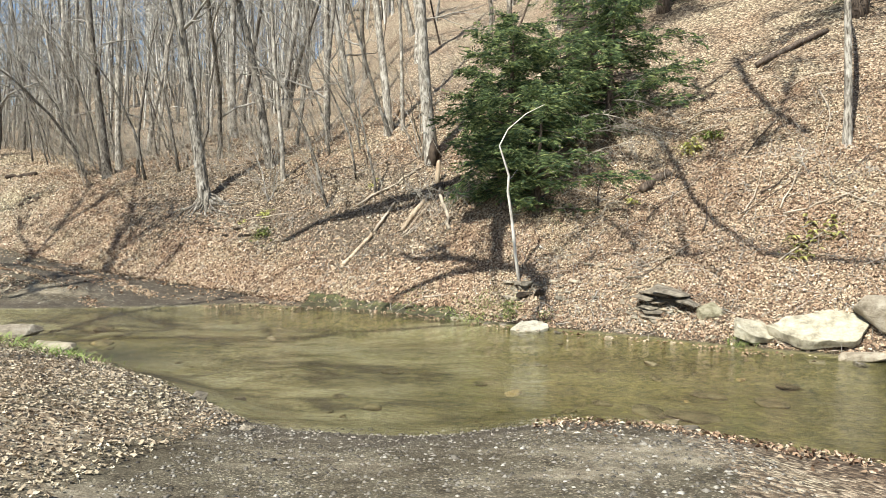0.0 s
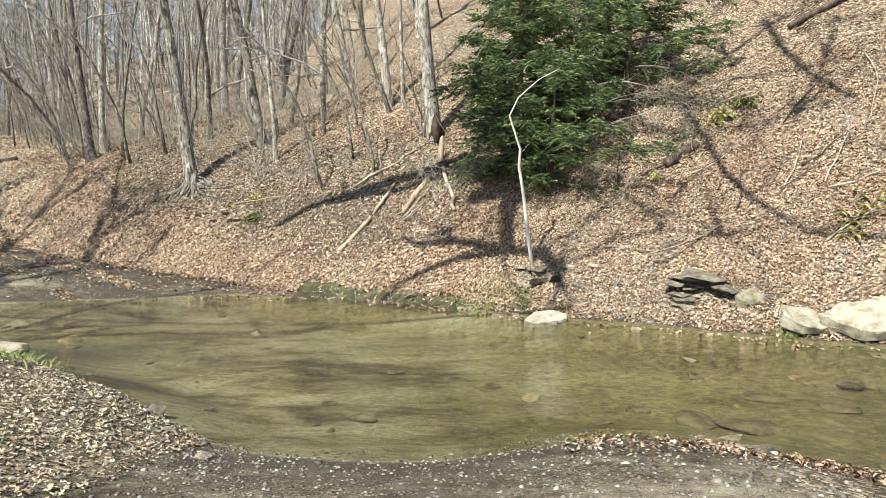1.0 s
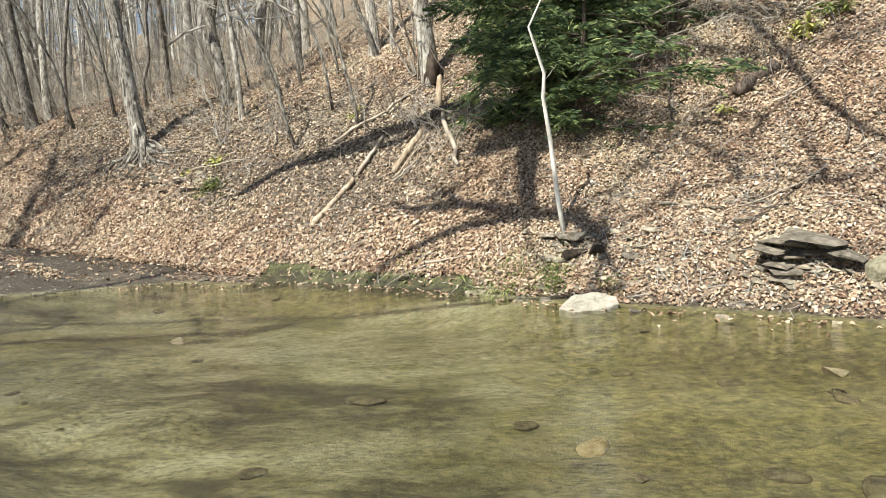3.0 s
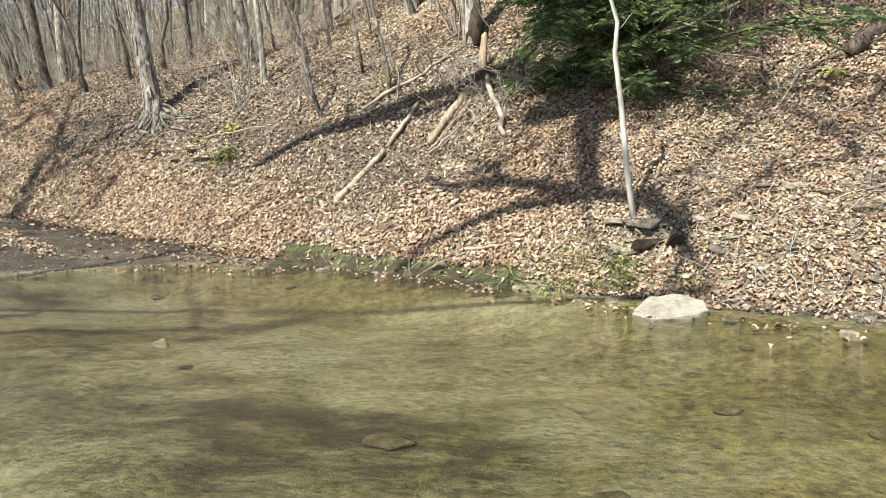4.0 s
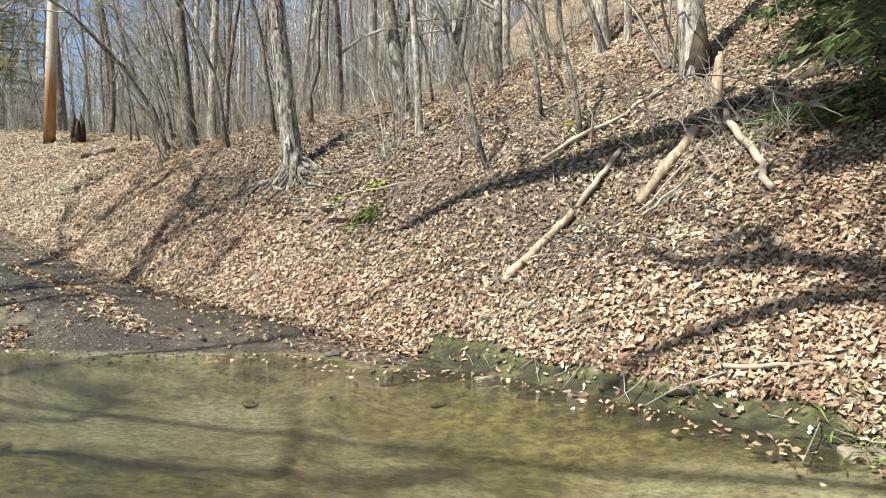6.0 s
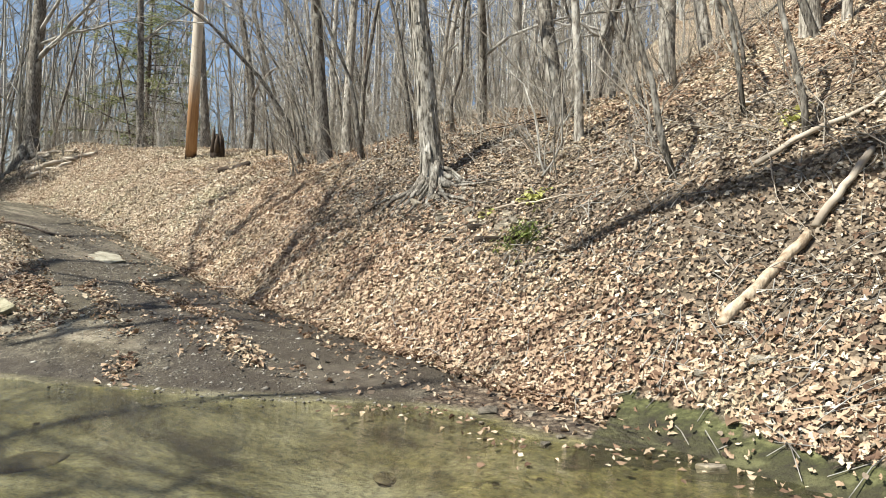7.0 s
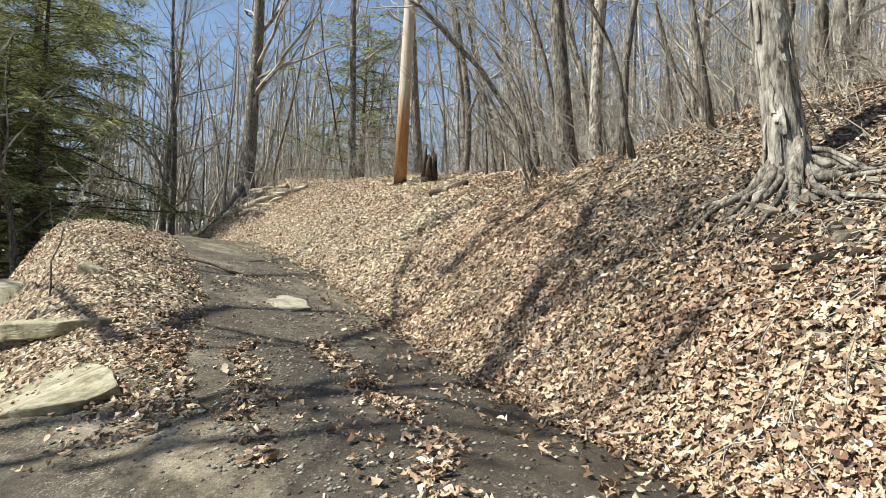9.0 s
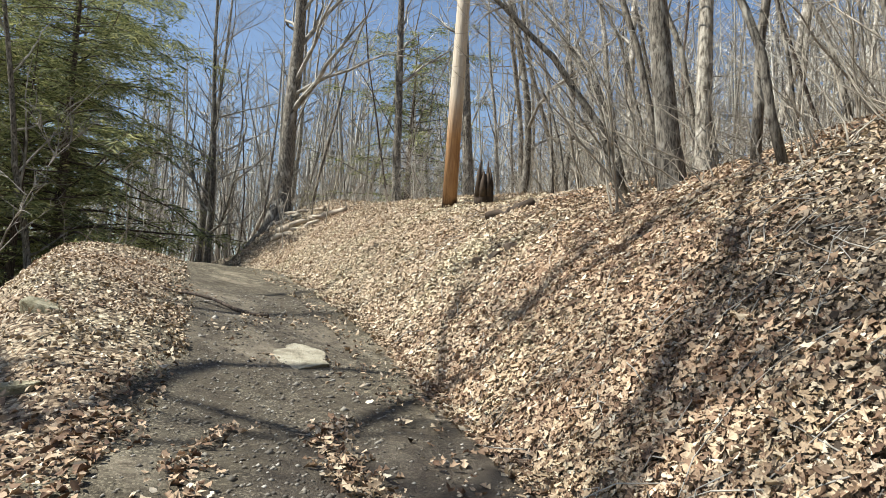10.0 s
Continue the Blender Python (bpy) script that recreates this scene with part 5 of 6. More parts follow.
log_between((-0.35, 17.1), (0.15, 15.2), 0.05, 0.04, "bent dead stem hanging down the slope", STICK, 0.15, "branch", 0.05, 4)
log_between((-6.6, 18.1), (-5.2, 18.05), 0.018, 0.01, "pale fallen branch beside a fern", STICK, 0.1, "branch", 0.05, 5)
log_between((-2.9, 17.6), (-1.2, 18.4), 0.035, 0.02, "fallen branch on the slope", STICK, 0.08, "branch", 0.03, 6)
log_between((-1.0, 17.45), (0.9, 17.2), 0.1, 0.07, "dark fallen log across the slope", BARK_DARK, 0.05, seed=7)
log_between((-18.5, 22.95), (-17.15, 22.85), 0.11, 0.09, "dark rotten log beside the pole", ROTTEN, 0.05, seed=8)
log_between((-33.4, 25.3), (-31.2, 25.9), 0.1, 0.05, "thick pale root lying along the bank", STICK, 0.12, "branch", 0.1, 9)
log_between((-33.6, 24.9), (-32.0, 25.3), 0.13, 0.08, "thick pale root lying along the bank", STICK, 0.1, "branch", 0.1, 10)
log_between((-31.7, 24.4), (-29.6, 26.0), 0.15, 0.07, "thick pale root lying along the bank", STICK, 0.12, "branch", 0.1, 31)
log_between((-31.4, 24.0), (-30.1, 25.0), 0.13, 0.07, "thick pale root lying along the bank", STICK, 0.1, "branch", 0.1, 32)
log_between((-31.0, 24.6), (-29.9, 25.2), 0.1, 0.06, "thick pale root lying along the bank", STICK, 0.16, "branch", 0.1, 33)
log_between((8.3, 17.4), (10.4, 17.9), 0.085, 0.07, "dark barked length lying under the steep slope's trees", BARK_DARK, 0.1, seed=11)
log_between((4.9, 14.7), (5.6, 14.9), 0.11, 0.12, "short dark log on the slope", BARK_DARK, 0.08, seed=12)
log_between((7.6, 12.6), (9.0, 12.3), 0.02, 0.015, "bare fallen branch on the slope", STICK, 0.12, "branch", 0.06, 13)
log_between((-18.0, 18.2), (-19.6, 16.9), 0.03, 0.02, "dark stick lying over the track", BARK_DARK, 0.03, "branch", 0.05, 14)
log_between((-0.3, 13.65), (0.5, 13.4), 0.025, 0.015, "mossy stick at the water's edge", STICK, 0.05, "branch", 0.03, 15)
sg = Shape()
rng = np.random.RandomState(3)
sg.tube([(0, 0, -0.2), (0, 0, 0.25), (-0.03, 0, 0.6), (-0.1, 0, 0.85)], np.array([0.3, 0.22, 0.17, 0.05])[:, None] * (1 + 0.25 * rng.normal(size=(4, 10))), 10)
stump = tagged(part("stump", sg, ROTTEN), "dark rotten stump beside the pole", "stump")
stump.matrix_world = stand(-21.2, 25.1)
for i in range(7):
    spike = Shape()
    a = i * 0.9
    spike.tube([(0.17 * math.cos(a), 0.17 * math.sin(a), 0.2), (0.15 * math.cos(a), 0.15 * math.sin(a), 0.6 + 0.1 * (i % 3)), (0.12 * math.cos(a), 0.12 * math.sin(a), 0.8 + 0.17 * (i % 3))], [0.09, 0.06, 0.01], 5)
    part("splinter", spike, ROTTEN, stump)

# fallen branches lying on the litter
def fallen_branch(x, y, turn, length, r0, seed, material, label):
    rng = np.random.RandomState(seed)
    sh = Shape()
    z0 = zat(x, y)
    pts = []
    a = turn
    px, py = x, y
    for i in range(9):
        pts.append((px - x, py - y, zat(px, py) - z0 + 0.07 + 0.05 * abs(math.sin(2.0 * i + seed))))
        a += rng.normal(0, 0.16)
        px, py = px + math.cos(a) * length / 8, py + math.sin(a) * length / 8
    sh.tube(pts, [r0 * (1 - 0.8 * i / 8) for i in range(9)], 6)
    ob = tagged(part("fallen_branch", sh, material), label, "branch", "fallen branches")
    ob.location = (x, y, z0)
    for k in range(rng.randint(2, 5)):
        tw = Shape()
        q = rng.randint(1, 8)
        b = turn + rng.choice([-1, 1]) * rng.uniform(0.5, 1.1)
        limb(tw, rng, pts[q], (math.cos(b), math.sin(b), rng.uniform(0.2, 0.7)), length * rng.uniform(0.15, 0.4), r0 * 0.4, 4, 0.06, 0.12, 5)
        part("twig", tw, material, ob)


rng = np.random.RandomState(505)
for i in range(70):
    if i < 40:
        x, d = rng.uniform(2.8, 10), rng.uniform(1.2, 7.5)
    else:
        x, d = rng.uniform(-9, 0.5), rng.uniform(2.0, 5.5)
    dark = rng.uniform() < 0.5
    fallen_branch(x, float(toe_y(x)) + 1.1 * d, rng.uniform(0, 6.28) if rng.uniform() < 0.4 else rng.normal(0, 0.5), rng.uniform(0.6, 2.4), rng.uniform(0.008, 0.024), 600 + i, BARK_DARK if dark else STICK, "dark bare branch fallen on the leaf litter" if dark else "pale bare branch fallen on the leaf litter")

# sticks strewn over slope and bank
sk = Shape()
rng = np.random.RandomState(31)
for i in range(2600):
    x = rng.uniform(-20, 10) if i < 1200 else rng.uniform(-12, 0) if i < 1800 else rng.uniform(2, 10)
    y = float(toe_y(x)) + abs(rng.normal(2.2, 2.0))
    a, ln = rng.uniform(0, 6.28), 0.12 + 0.6 * rng.uniform(0, 1) ** 2
    x2, y2 = x + ln * math.cos(a), y + ln * math.sin(a)
    p, q = np.array((x, y, zat(x, y) + 0.05)), np.array((x2, y2, zat(x2, y2) + rng.uniform(0.03, 0.12)))
    sk.tube([p, (p + q) / 2 + rng.normal(0, 0.04, 3), q], [0.006, 0.005, 0.003], 4, close=False)
tagged(part("fallen_twigs", sk, TWIG), "thin dead twigs strewn over the leaf litter", "twigs", kind="stuff")

# dead boughs hanging at the hemlock's edge
for i, (x, y, z) in enumerate(((3.3, 15.1, 1.1), (3.0, 15.3, 1.6), (0.6, 15.4, 0.7), (3.5, 15.5, 1.9), (2.7, 14.9, 0.8), (3.9, 15.6, 1.3), (2.4, 14.7, 1.3), (4.4, 16.0, 1.6))):
    rng = np.random.RandomState(60 + i)
    s = Shape()
    bp, br = limb(s, rng, (0, 0, 0), (-0.7 if i == 2 else 1.0, -0.5, 0.15), 1.9, 0.022, 5, 0.02, 0.12, 8)
    for k in range(16):
        tp, tr = limb(s, rng, bp[rng.randint(1, 9)], rng.normal(0, 0.6, 3) + np.array([0.5, -0.2, -0.2]), rng.uniform(0.4, 1.0), 0.009, 3, 0.03, 0.15, 5)
        for f in range(3):
            limb(s, rng, tp[rng.randint(1, 6)], rng.normal(0, 1, 3), rng.uniform(0.15, 0.4), 0.005, 3)
    ob = tagged(part("dead_branch", s, TWIG_PALE), "bare pale dead branch among the hemlock sprays", "branch", "dead branches")
    ob.location = (x, y, zat(x, y) + z)

# ---- low plants ----


def tuft(name, x, y, count, length, spread, material, label, category, seed, droop=0.9, wide=0.012):
    rng = np.random.RandomState(seed)
    V, T = [], []
    for i in range(count):
        a = rng.uniform(0, 6.28)
        ln = length * rng.uniform(0.6, 1.1)
        o = np.array([rng.normal(0, spread), rng.normal(0, spread), 0])
        o[2] = zat(x + o[0], y + o[1]) - zat(x, y)
        w = np.array([math.cos(a), math.sin(a), 0])
        sd = np.array([-w[1], w[0], 0]) * wide * rng.uniform(0.7, 1.3)
        c = [o + w * ln * u * 0.75 + np.array([0, 0, ln * (0.9 * u - droop * u * u)]) for u in (0, 0.35, 0.7, 1.0)]
        b = len(V)
        V += [c[0] - sd * 0.5, c[0] + sd * 0.5, c[1] - sd, c[1] + sd, c[2] - sd * 0.8, c[2] + sd * 0.8, c[3]]
        T += [(b, b + 1, b + 3), (b, b + 3, b + 2), (b + 2, b + 3, b + 5), (b + 2, b + 5, b + 4), (b + 4, b + 5, b + 6)]
    ob = tagged(new(name, bulk_mesh(name, np.array(V), np.array(T), material)), label, category, "low plants")
    ob.location = (x, y, zat(x, y))
    return ob


tuft("fern", -5.8, 17.45, 190, 0.4, 0.15, FERN, "green fern clump on the leafy slope", "fern", 1, 0.8, 0.012)
tuft("fern", 6.75, 15.45, 60, 0.5, 0.1, FERN, "yellowish green fern clump on the slope", "fern", 2, 0.9, 0.03)
tuft("plant", 6.25, 15.3, 60, 0.5, 0.12, YELLOW, "yellow-green leafy plant on the slope", "plant", 3, 0.9, 0.035)
tuft("plant", 8.1, 12.0, 30, 0.45, 0.22, YELLOW, "yellow-green leafy plant on the slope", "plant", 4, 0.9, 0.04)
tuft("plant", 7.6, 11.8, 30, 0.4, 0.15, YELLOW, "yellow-green leafy plant on the slope", "plant", 5, 0.9, 0.04)
tuft("plant", -6.05, 18.3, 40, 0.3, 0.1, YELLOW, "small yellow plant by a fallen branch", "plant", 6, 0.9, 0.035)
tuft("plant", -6.7, 18.1, 20, 0.22, 0.06, YELLOW, "small yellow plant by a fallen branch", "plant", 16, 0.9, 0.035)
tuft("plant", 4.7, 14.55, 20, 0.3, 0.05, YELLOW, "yellow moss patch on a short log", "plant", 7, 0.9, 0.05)
tuft("plant", -2.6, 18.4, 24, 0.25, 0.1, YELLOW, "small yellow plant on the slope", "plant", 8, 0.9, 0.03)
for i, (x, y, n, s) in enumerate(((1.78, 12.5, 220, 0.12), (1.2, 12.75, 240, 0.22), (0.6, 12.95, 120, 0.2), (-0.6, 13.75, 60, 0.15), (2.6, 12.1, 40, 0.1), (6.0, 10.2, 60, 0.12))):
    tuft("grass_tuft", x, y, n, 0.3, s, GRASS, "fresh green grass at the water's edge", "grass", 20 + i, 0.6, 0.007)["kind"] = "stuff"
for i, (x, y, n, s) in enumerate(((-5.4, 6.9, 160, 0.4), (-6.6, 7.6, 160, 0.45), (-4.6, 6.5, 100, 0.3), (-20, 15.4, 120, 0.5), (-17.2, 14.9, 120, 0.45), (-24.5, 25.6, 200, 0.8), (-21.0, 26.0, 160, 0.6))):
    tuft("grass_tuft", x, y, n, 0.32, s, GRASS if i < 3 else STICK, "dry straw-coloured grass on the bank", "grass", 40 + i, 0.55, 0.007)["kind"] = "stuff"

# ---- leaf litter ----


def leaf_cloud(rng, x, y, size, lift, tilt, lobed=False):
    """Curled fallen leaves lying on the land at x, y, as one triangle soup."""
    n = len(x)
    z, _ = land(x, y)
    e = 0.06
    nx_ = -(land(x + e, y)[0] - land(x - e, y)[0]) / (2 * e)
    ny_ = -(land(x, y + e)[0] - land(x, y - e)[0]) / (2 * e)
    nrm = np.stack([nx_, ny_, np.ones(n)], 1) + rng.normal(0, 1, (n, 3)) * tilt
    nrm /= np.linalg.norm(nrm, axis=1)[:, None]
    a = rng.normal(0, 1, (n, 3))
    u = np.cross(nrm, a)
    u /= np.linalg.norm(u, axis=1)[:, None]
    w = np.cross(nrm, u)
    half = size * rng.uniform(0.2, 0.45, n)
    curl = size * rng.uniform(-0.2, 0.5, n)
    bow = size * rng.uniform(-0.25, 0.35, n)
    # outline: stalk end, points down one side, tip, and back
    if lobed:
        along = np.array([-0.5, -0.25, -0.05, 0.12, 0.3, 0.5, 0.3, 0.12, -0.05, -0.25])
        out = np.array([0.0, 0.85, 0.35, 1.0, 0.5, 0.0, -0.5, -1.0, -0.35, -0.85])
        f = np.array([(0, 1, 2), (0, 2, 5), (2, 3, 4), (2, 4, 5), (0, 5, 8), (5, 6, 8), (6, 7, 8), (8, 9, 0)])
    else:
        along = np.array([-0.5, -0.15, 0.2, 0.5, 0.2, -0.15])
        out = np.array([0.0, 0.9, 0.8, 0.0, -0.8, -0.9])
        f = np.array([(0, 1, 2), (0, 2, 3), (0, 3, 4), (0, 4, 5)])
    m = len(along)
    along = along[None, :] + rng.normal(0, 0.05, (n, m))
    out = out[None, :] * rng.uniform(0.6, 1.25, (n, m))
    base = np.stack([x, y, z], 1) + nrm * lift[:, None]
    V = base[:, None, :] + u[:, None, :] * (along * size[:, None])[:, :, None] + w[:, None, :] * (out * half[:, None])[:, :, None]
    V = V + nrm[:, None, :] * ((np.abs(out) * curl[:, None]) + (along ** 2) * 4 * bow[:, None])[:, :, None]
    T = (np.arange(n)[:, None, None] * m + f[None]).reshape(-1, 3)
    return V.reshape(-1, 3), T


def litter_spots(rng, n):
    """Scattered places where leaves lie: thick on slope and banks, thin on the track."""
    x = rng.uniform(-36, 12, n)
    d = -0.8 + 10.3 * rng.uniform(0, 1, n) ** 1.45
    y = toe_y(x) + d * 1.12
    return x, y, d


rng = np.random.RandomState(101)
x, y, d = litter_spots(rng, 520000)
z, _ = land(x, y)
patch = wobble(x, y, 1.1, 77) + 0.6 * wobble(x, y, 3.0, 78)
bare = (np.abs(x + 6) < 5.2) & (d > 0.5) & (d < 3.2) & (patch > -0.6)
keep = (z > 0.015) & (rng.uniform(size=len(x)) < np.clip(1.15 - 0.075 * np.maximum(d, 0), 0.25, 1)) & ((d > -0.25) | (rng.uniform(size=len(x)) < 0.03)) & (~bare | (rng.uniform(size=len(x)) < 0.75)) & ((patch < 0.55) | (rng.uniform(size=len(x)) < 0.6))
keep &= (x > -21) | (rng.uniform(size=len(x)) < 0.35)
keep &= (d < 4) | (rng.uniform(size=len(x)) < 0.8)
keep &= (x < 2.4) | (x > 6.5) | (d > 0.9) | (rng.uniform(size=len(x)) < 0.5)
keep &= (d < 5.5) | (rng.uniform(size=len(x)) < 0.6)
keep &= (seep_at(x, y, z) < 0.5) | (rng.uniform(size=len(x)) < 0.09)
x, y = x[keep], y[keep]
# near bank, berm and the strip along the track
xb, yb = rng.uniform(-9, -1.0, 30000), rng.uniform(0, 9, 30000)
kb = (yb < near_shore(xb) - 0.15)
xm, ym = rng.uniform(-27, -13, 16000), rng.uniform(12.5, 19, 16000)
km = (ym < road_y(xm) - 1.25) & (ym > far_shore(xm) + 0.8)
xr = rng.uniform(-24, -6, 3000)
yr = road_y(xr) + rng.normal(-0.3, 0.9, 3000)
kr = wobble(xr, yr, 1.9, 46) + 0.6 * wobble(xr, yr, 4.3, 47) > 0.42
xr, yr = xr[kr], yr[kr]
xc = rng.uniform(-16.5, -7.6, 2600)
yc = mid_track(xc) + rng.normal(0, 0.11, 2600) + 0.1 * np.sin(xc * 3.1)
yc = np.where(np.arange(2600) % 3 == 0, yc - 1.25 - 0.12 * (xc + 11), yc)
kc = (wobble(xc, yc, 2.2, 44) > -0.3) & (xc > -13.5)
verge = smooth_curve([-19, -15, -13.7, -12.4, -11], [17.0, 15.9, 15.0, 14.5, 14.1], 0.3)
xv = rng.uniform(-19, -11, 2600)
yv = verge(xv) - np.abs(rng.normal(0, 0.55, 2600)) + 0.25
kv = wobble(xv, yv, 1.6, 45) > 0.0
xr, yr = np.concatenate([xr, xc[kc], xv[kv]]), np.concatenate([yr, yc[kc], yv[kv]])
xs = rng.uniform(2.2, 6.0, 1500)
ys = near_shore(xs) - np.abs(rng.normal(0, 0.5, 1500))
x, y = np.concatenate([x, xm[km], xr, xs]), np.concatenate([y, ym[km], yr, ys])
ok = (land(x, y)[0] > 0.01) & ~((np.abs(x - 2.1) < 0.55) & (np.abs(y - 12.82) < 0.3) & (rng.uniform(size=len(x)) < 0.8))
x, y = x[ok], y[ok]
size = rng.uniform(0.04, 0.088, len(x)) * np.where(x > 0.8, 0.8, 1.0) * (1 + 0.3 * (rng.uniform(size=len(x)) > 0.93))
lift = rng.uniform(0.0, 0.055, len(x))
xd = np.concatenate([rng.uniform(-15, -4, 55000), rng.uniform(0.5, 10.5, 60000)])
ydd = toe_y(xd) + 1.1 * np.where(xd < 0, rng.uniform(-0.1, 3.2, 115000), rng.uniform(0.1, 6.5, 115000))
kd = (seep_at(xd, ydd, land(xd, ydd)[0]) < 0.5) & ((xd < -10.8) | (xd > 0) | (ydd < toe_y(xd) + rng.uniform(0.4, 2.6, 115000)))
x, y = np.concatenate([x, xd[kd]]), np.concatenate([y, ydd[kd]])
size = np.concatenate([size, rng.uniform(0.04, 0.08, kd.sum()) * np.where(xd[kd] > 0, 0.8, 1.0)])
lift = np.concatenate([lift, rng.uniform(0.0, 0.05, kd.sum())])
dd = land(x, y)[1]
close = (x > -14.5) & (x < 0.5) & (dd < 2.6) & (dd > -3.0)
rotten = rng.uniform(size=len(x)) < 0.85 * sstep(0.4, 2.2, dd + 0.5 * wobble(x, y, 1.1, 92)) * sstep(5.4, 4.0, dd) * sstep(6.8, 4.4, np.abs(x + 5.6) + 0.6 * wobble(x, y, 0.8, 91))
rotten |= rng.uniform(size=len(x)) < 0.12
straw = (rng.uniform(size=len(x)) < 0.92 * sstep(-12.0, -18.0, x + 0.8 * wobble(x, y, 0.9, 95))) & ~rotten
plain = ~close & ~rotten & ~straw
V, T = leaf_cloud(rng, x[plain], y[plain], size[plain], lift[plain], 0.42)
fine = close & ~rotten & ~straw
V2, T2 = leaf_cloud(rng, x[fine], y[fine], size[fine] * 1.12, lift[fine], 0.34, True)
V, T = np.concatenate([V, V2]), np.concatenate([T, T2 + len(V)])
STRAW = leaf_material("straw_leaf", ((0.0, (0.15, 0.10, 0.064)), (0.2, (0.27, 0.197, 0.13)), (0.45, (0.40, 0.308, 0.21)), (0.75, (0.53, 0.425, 0.303)), (0.95, (0.64, 0.54, 0.405)), (1.0, (0.75, 0.68, 0.55))), drift=True)
VS, TS = leaf_cloud(rng, x[straw], y[straw], size[straw] * 0.95, lift[straw], 0.45)
tagged(new("straw_litter", bulk_mesh("straw_litter", VS, TS, STRAW)), "straw-coloured fallen leaves on the sunny bank", "leaves", kind="stuff")
bleached = LEAF.copy()
bleached.name = "bleached_leaf"
for el, c in zip(bleached.node_tree.nodes["leaf_tone"].color_ramp.elements, ((0.18, 0.135, 0.09), (0.30, 0.235, 0.16), (0.42, 0.34, 0.24), (0.53, 0.44, 0.32), (0.62, 0.53, 0.40), (0.74, 0.67, 0.54))):
    el.color = (*c, 1)
VB, TB = leaf_cloud(rng, xb[kb], yb[kb], rng.uniform(0.03, 0.062, kb.sum()), rng.uniform(0.0, 0.04, kb.sum()), 0.35, True)
tagged(new("bank_litter", bulk_mesh("bank_litter", VB, TB, bleached)), "bleached pale leaves over the near creek bank", "leaves", kind="stuff")
tagged(new("leaf_litter", bulk_mesh("leaf_litter", V, T, LEAF)), "thick litter of curled tan and brown fallen leaves", "leaves", kind="stuff")
V, T = leaf_cloud(rng, x[rotten], y[rotten], size[rotten] * 0.9, lift[rotten] * 0.7, 0.8)
tagged(new("decayed_litter", bulk_mesh("decayed_litter", V, T, OLDLEAF)), "dark decayed leaf scraps and twig litter on the slope", "leaves", kind="stuff")
# leaves afloat and sunk in the shallows
xw = rng.uniform(-6, 7, 420)
yw = far_shore(xw) - np.abs(rng.normal(0, 0.3, 420))
sel = land(xw, yw)[0] < 0.0
V, T = leaf_cloud(rng, xw[sel], yw[sel], rng.uniform(0.04, 0.085, sel.sum()), 0.01 - land(xw[sel], yw[sel])[0], 0.08)
tagged(new("floating_leaves", bulk_mesh("floating_leaves", V, T, LEAF)), "brown leaves floating in the shallows", "leaves", kind="stuff")

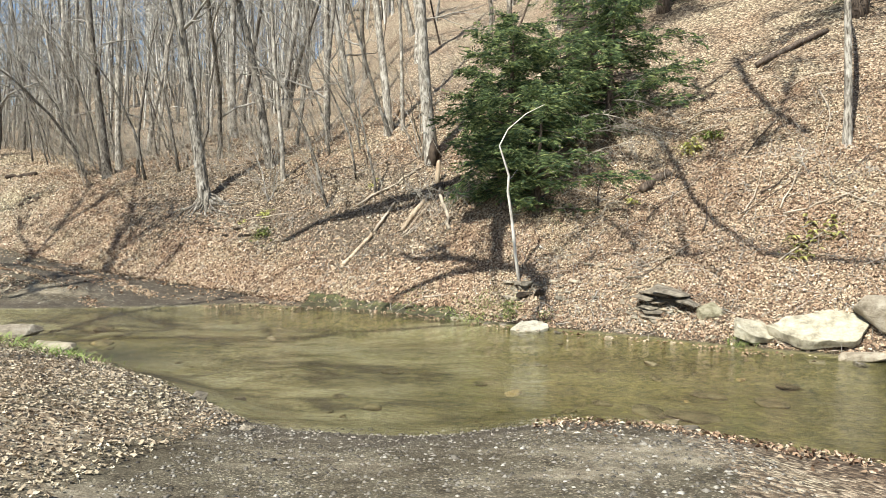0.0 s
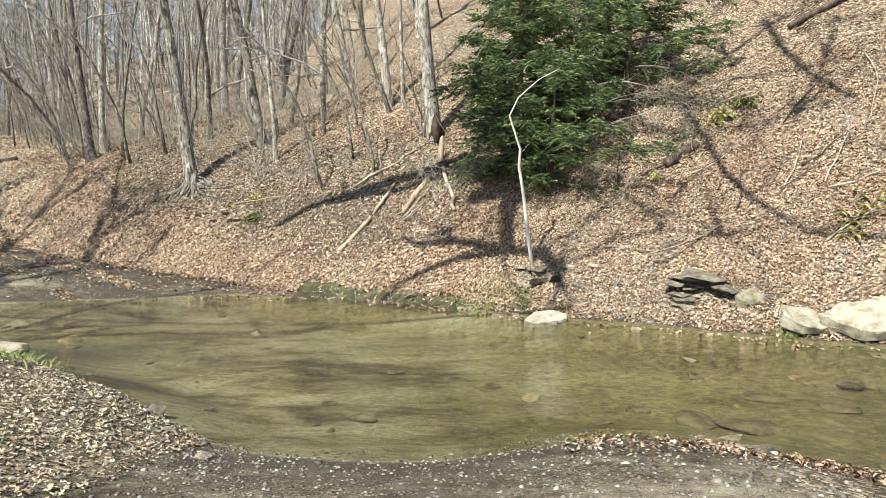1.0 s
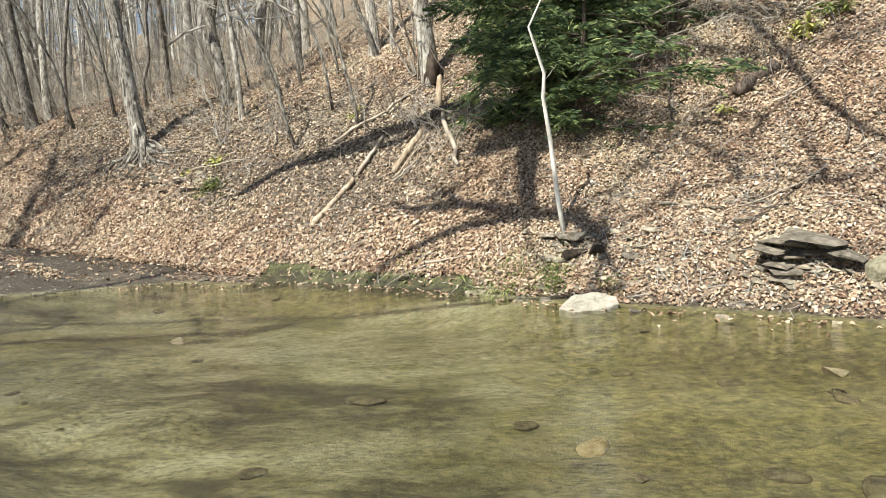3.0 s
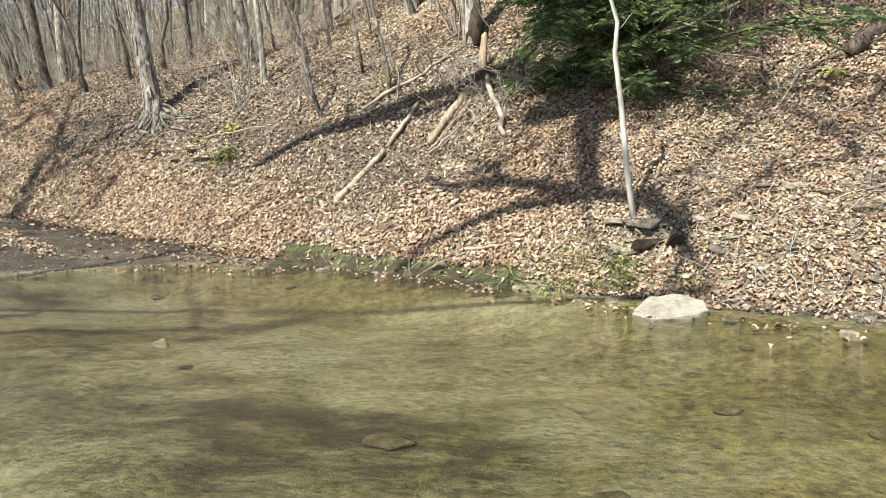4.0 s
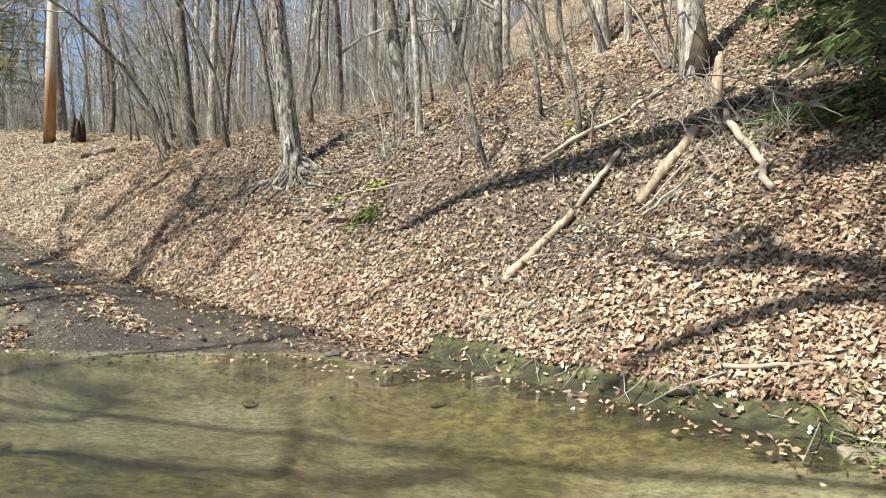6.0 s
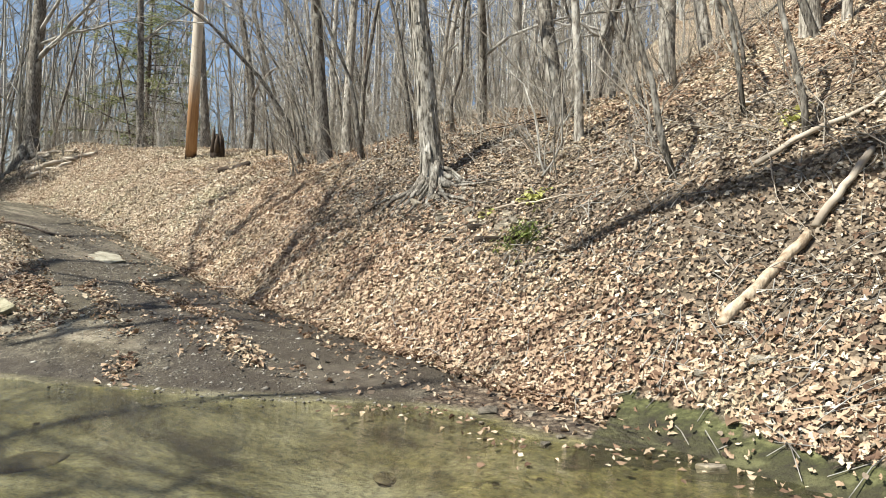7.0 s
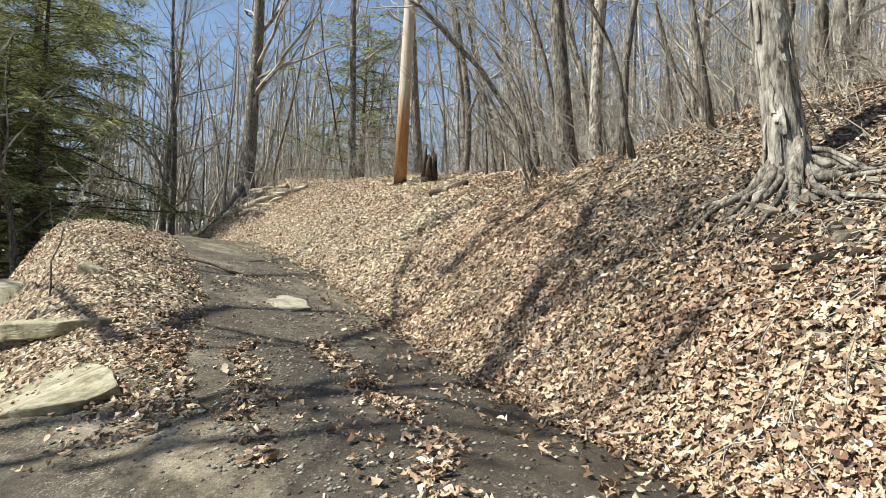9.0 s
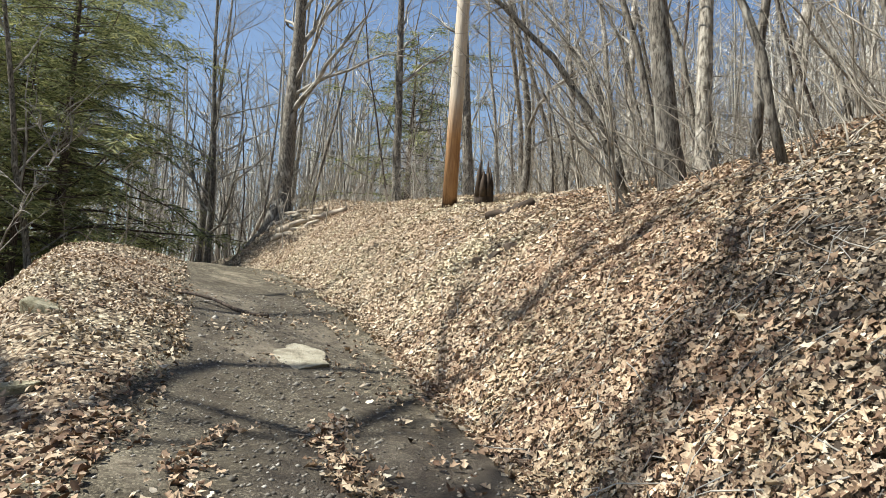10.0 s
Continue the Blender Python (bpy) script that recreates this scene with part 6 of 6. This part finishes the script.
# leaves that lie nearest to the track, one by one
xo = rng.uniform(-15.5, -7.0, 280)
yo = toe_y(xo) + rng.uniform(-0.2, 1.2, 280)
forms = []
for i in range(10):
    v, t = leaf_cloud(rng, np.array([0.0]), np.array([-200.0]), np.array([0.11]), np.array([0.0]), 0.2, True)
    v = v - v.mean(0)
    forms.append(bulk_mesh("leaf", v, t, leaf_material("fallen_leaf", ((0.0, (0.38, 0.25, 0.15)), (1.0, (0.62, 0.49, 0.34)))) if i == 0 else forms[0].materials[0]))
for i in range(280):
    ob = new("leaf", forms[i % 10])
    ob.parent = ground
    sx = (zat(xo[i] + 0.1, yo[i]) - zat(xo[i] - 0.1, yo[i])) / 0.2
    sy = (zat(xo[i], yo[i] + 0.1) - zat(xo[i], yo[i] - 0.1)) / 0.2
    tilt_m = Vector((0, 0, 1)).rotation_difference(Vector((-sx, -sy, 1))).to_matrix().to_4x4()
    ob.matrix_world = Matrix.Translation((xo[i], yo[i], zat(xo[i], yo[i]) + 0.065)) @ tilt_m @ pose(0, 0, 0, rng.normal(0, 14), rng.normal(0, 14), rng.uniform(0, 360))

# gravel of the track
xg = rng.uniform(-20, -5.2, 6000)
yg = road_y(xg) + rng.normal(-0.4, 1.0, 6000)
# and of the near shore
xg = np.concatenate([xg, rng.uniform(-8, -0.5, 4000)])
yg = np.concatenate([yg, near_shore(xg[6000:10000]) - np.abs(rng.normal(0, 1.6, 4000))])
xg = np.concatenate([xg, rng.uniform(-0.8, 4.2, 7000)])
yg = np.concatenate([yg, rng.uniform(-3.0, 5.4, 7000)])
okg = (land(xg, yg)[0] > -0.05) & (land(xg, yg)[1] < -0.2)
xg, yg = xg[okg], yg[okg]
zg = land(xg, yg)[0]
n = len(xg)
sg_ = rng.uniform(0.008, 0.03, n) * (1 + (rng.uniform(size=n) > 0.97))
octa = np.array([(1, 0, 0), (-1, 0, 0), (0, 1, 0), (0, -1, 0), (0, 0, 0.6), (0, 0, -0.6)], float)
fo = np.array([(0, 2, 4), (2, 1, 4), (1, 3, 4), (3, 0, 4), (2, 0, 5), (1, 2, 5), (3, 1, 5), (0, 3, 5)])
rz = rng.uniform(0, 6.28, n)
O = octa[None] * rng.uniform(0.6, 1.2, (n, 6, 1))
OX = O[:, :, 0] * np.cos(rz)[:, None] - O[:, :, 1] * np.sin(rz)[:, None]
OY = O[:, :, 0] * np.sin(rz)[:, None] + O[:, :, 1] * np.cos(rz)[:, None]
V = np.stack([xg[:, None] + OX * sg_[:, None], yg[:, None] + OY * sg_[:, None], zg[:, None] + O[:, :, 2] * sg_[:, None]], -1).reshape(-1, 3)
T = (np.arange(n)[:, None, None] * 6 + fo[None]).reshape(-1, 3)
GRAVEL = leaf_material("gravel_stone", ((0.0, (0.05, 0.043, 0.034)), (0.6, (0.17, 0.15, 0.12)), (0.9, (0.28, 0.255, 0.21)), (1.0, (0.44, 0.41, 0.35))))
tagged(new("gravel", bulk_mesh("gravel", V, T, GRAVEL)), "loose grey gravel on the dirt track", "gravel", kind="stuff")
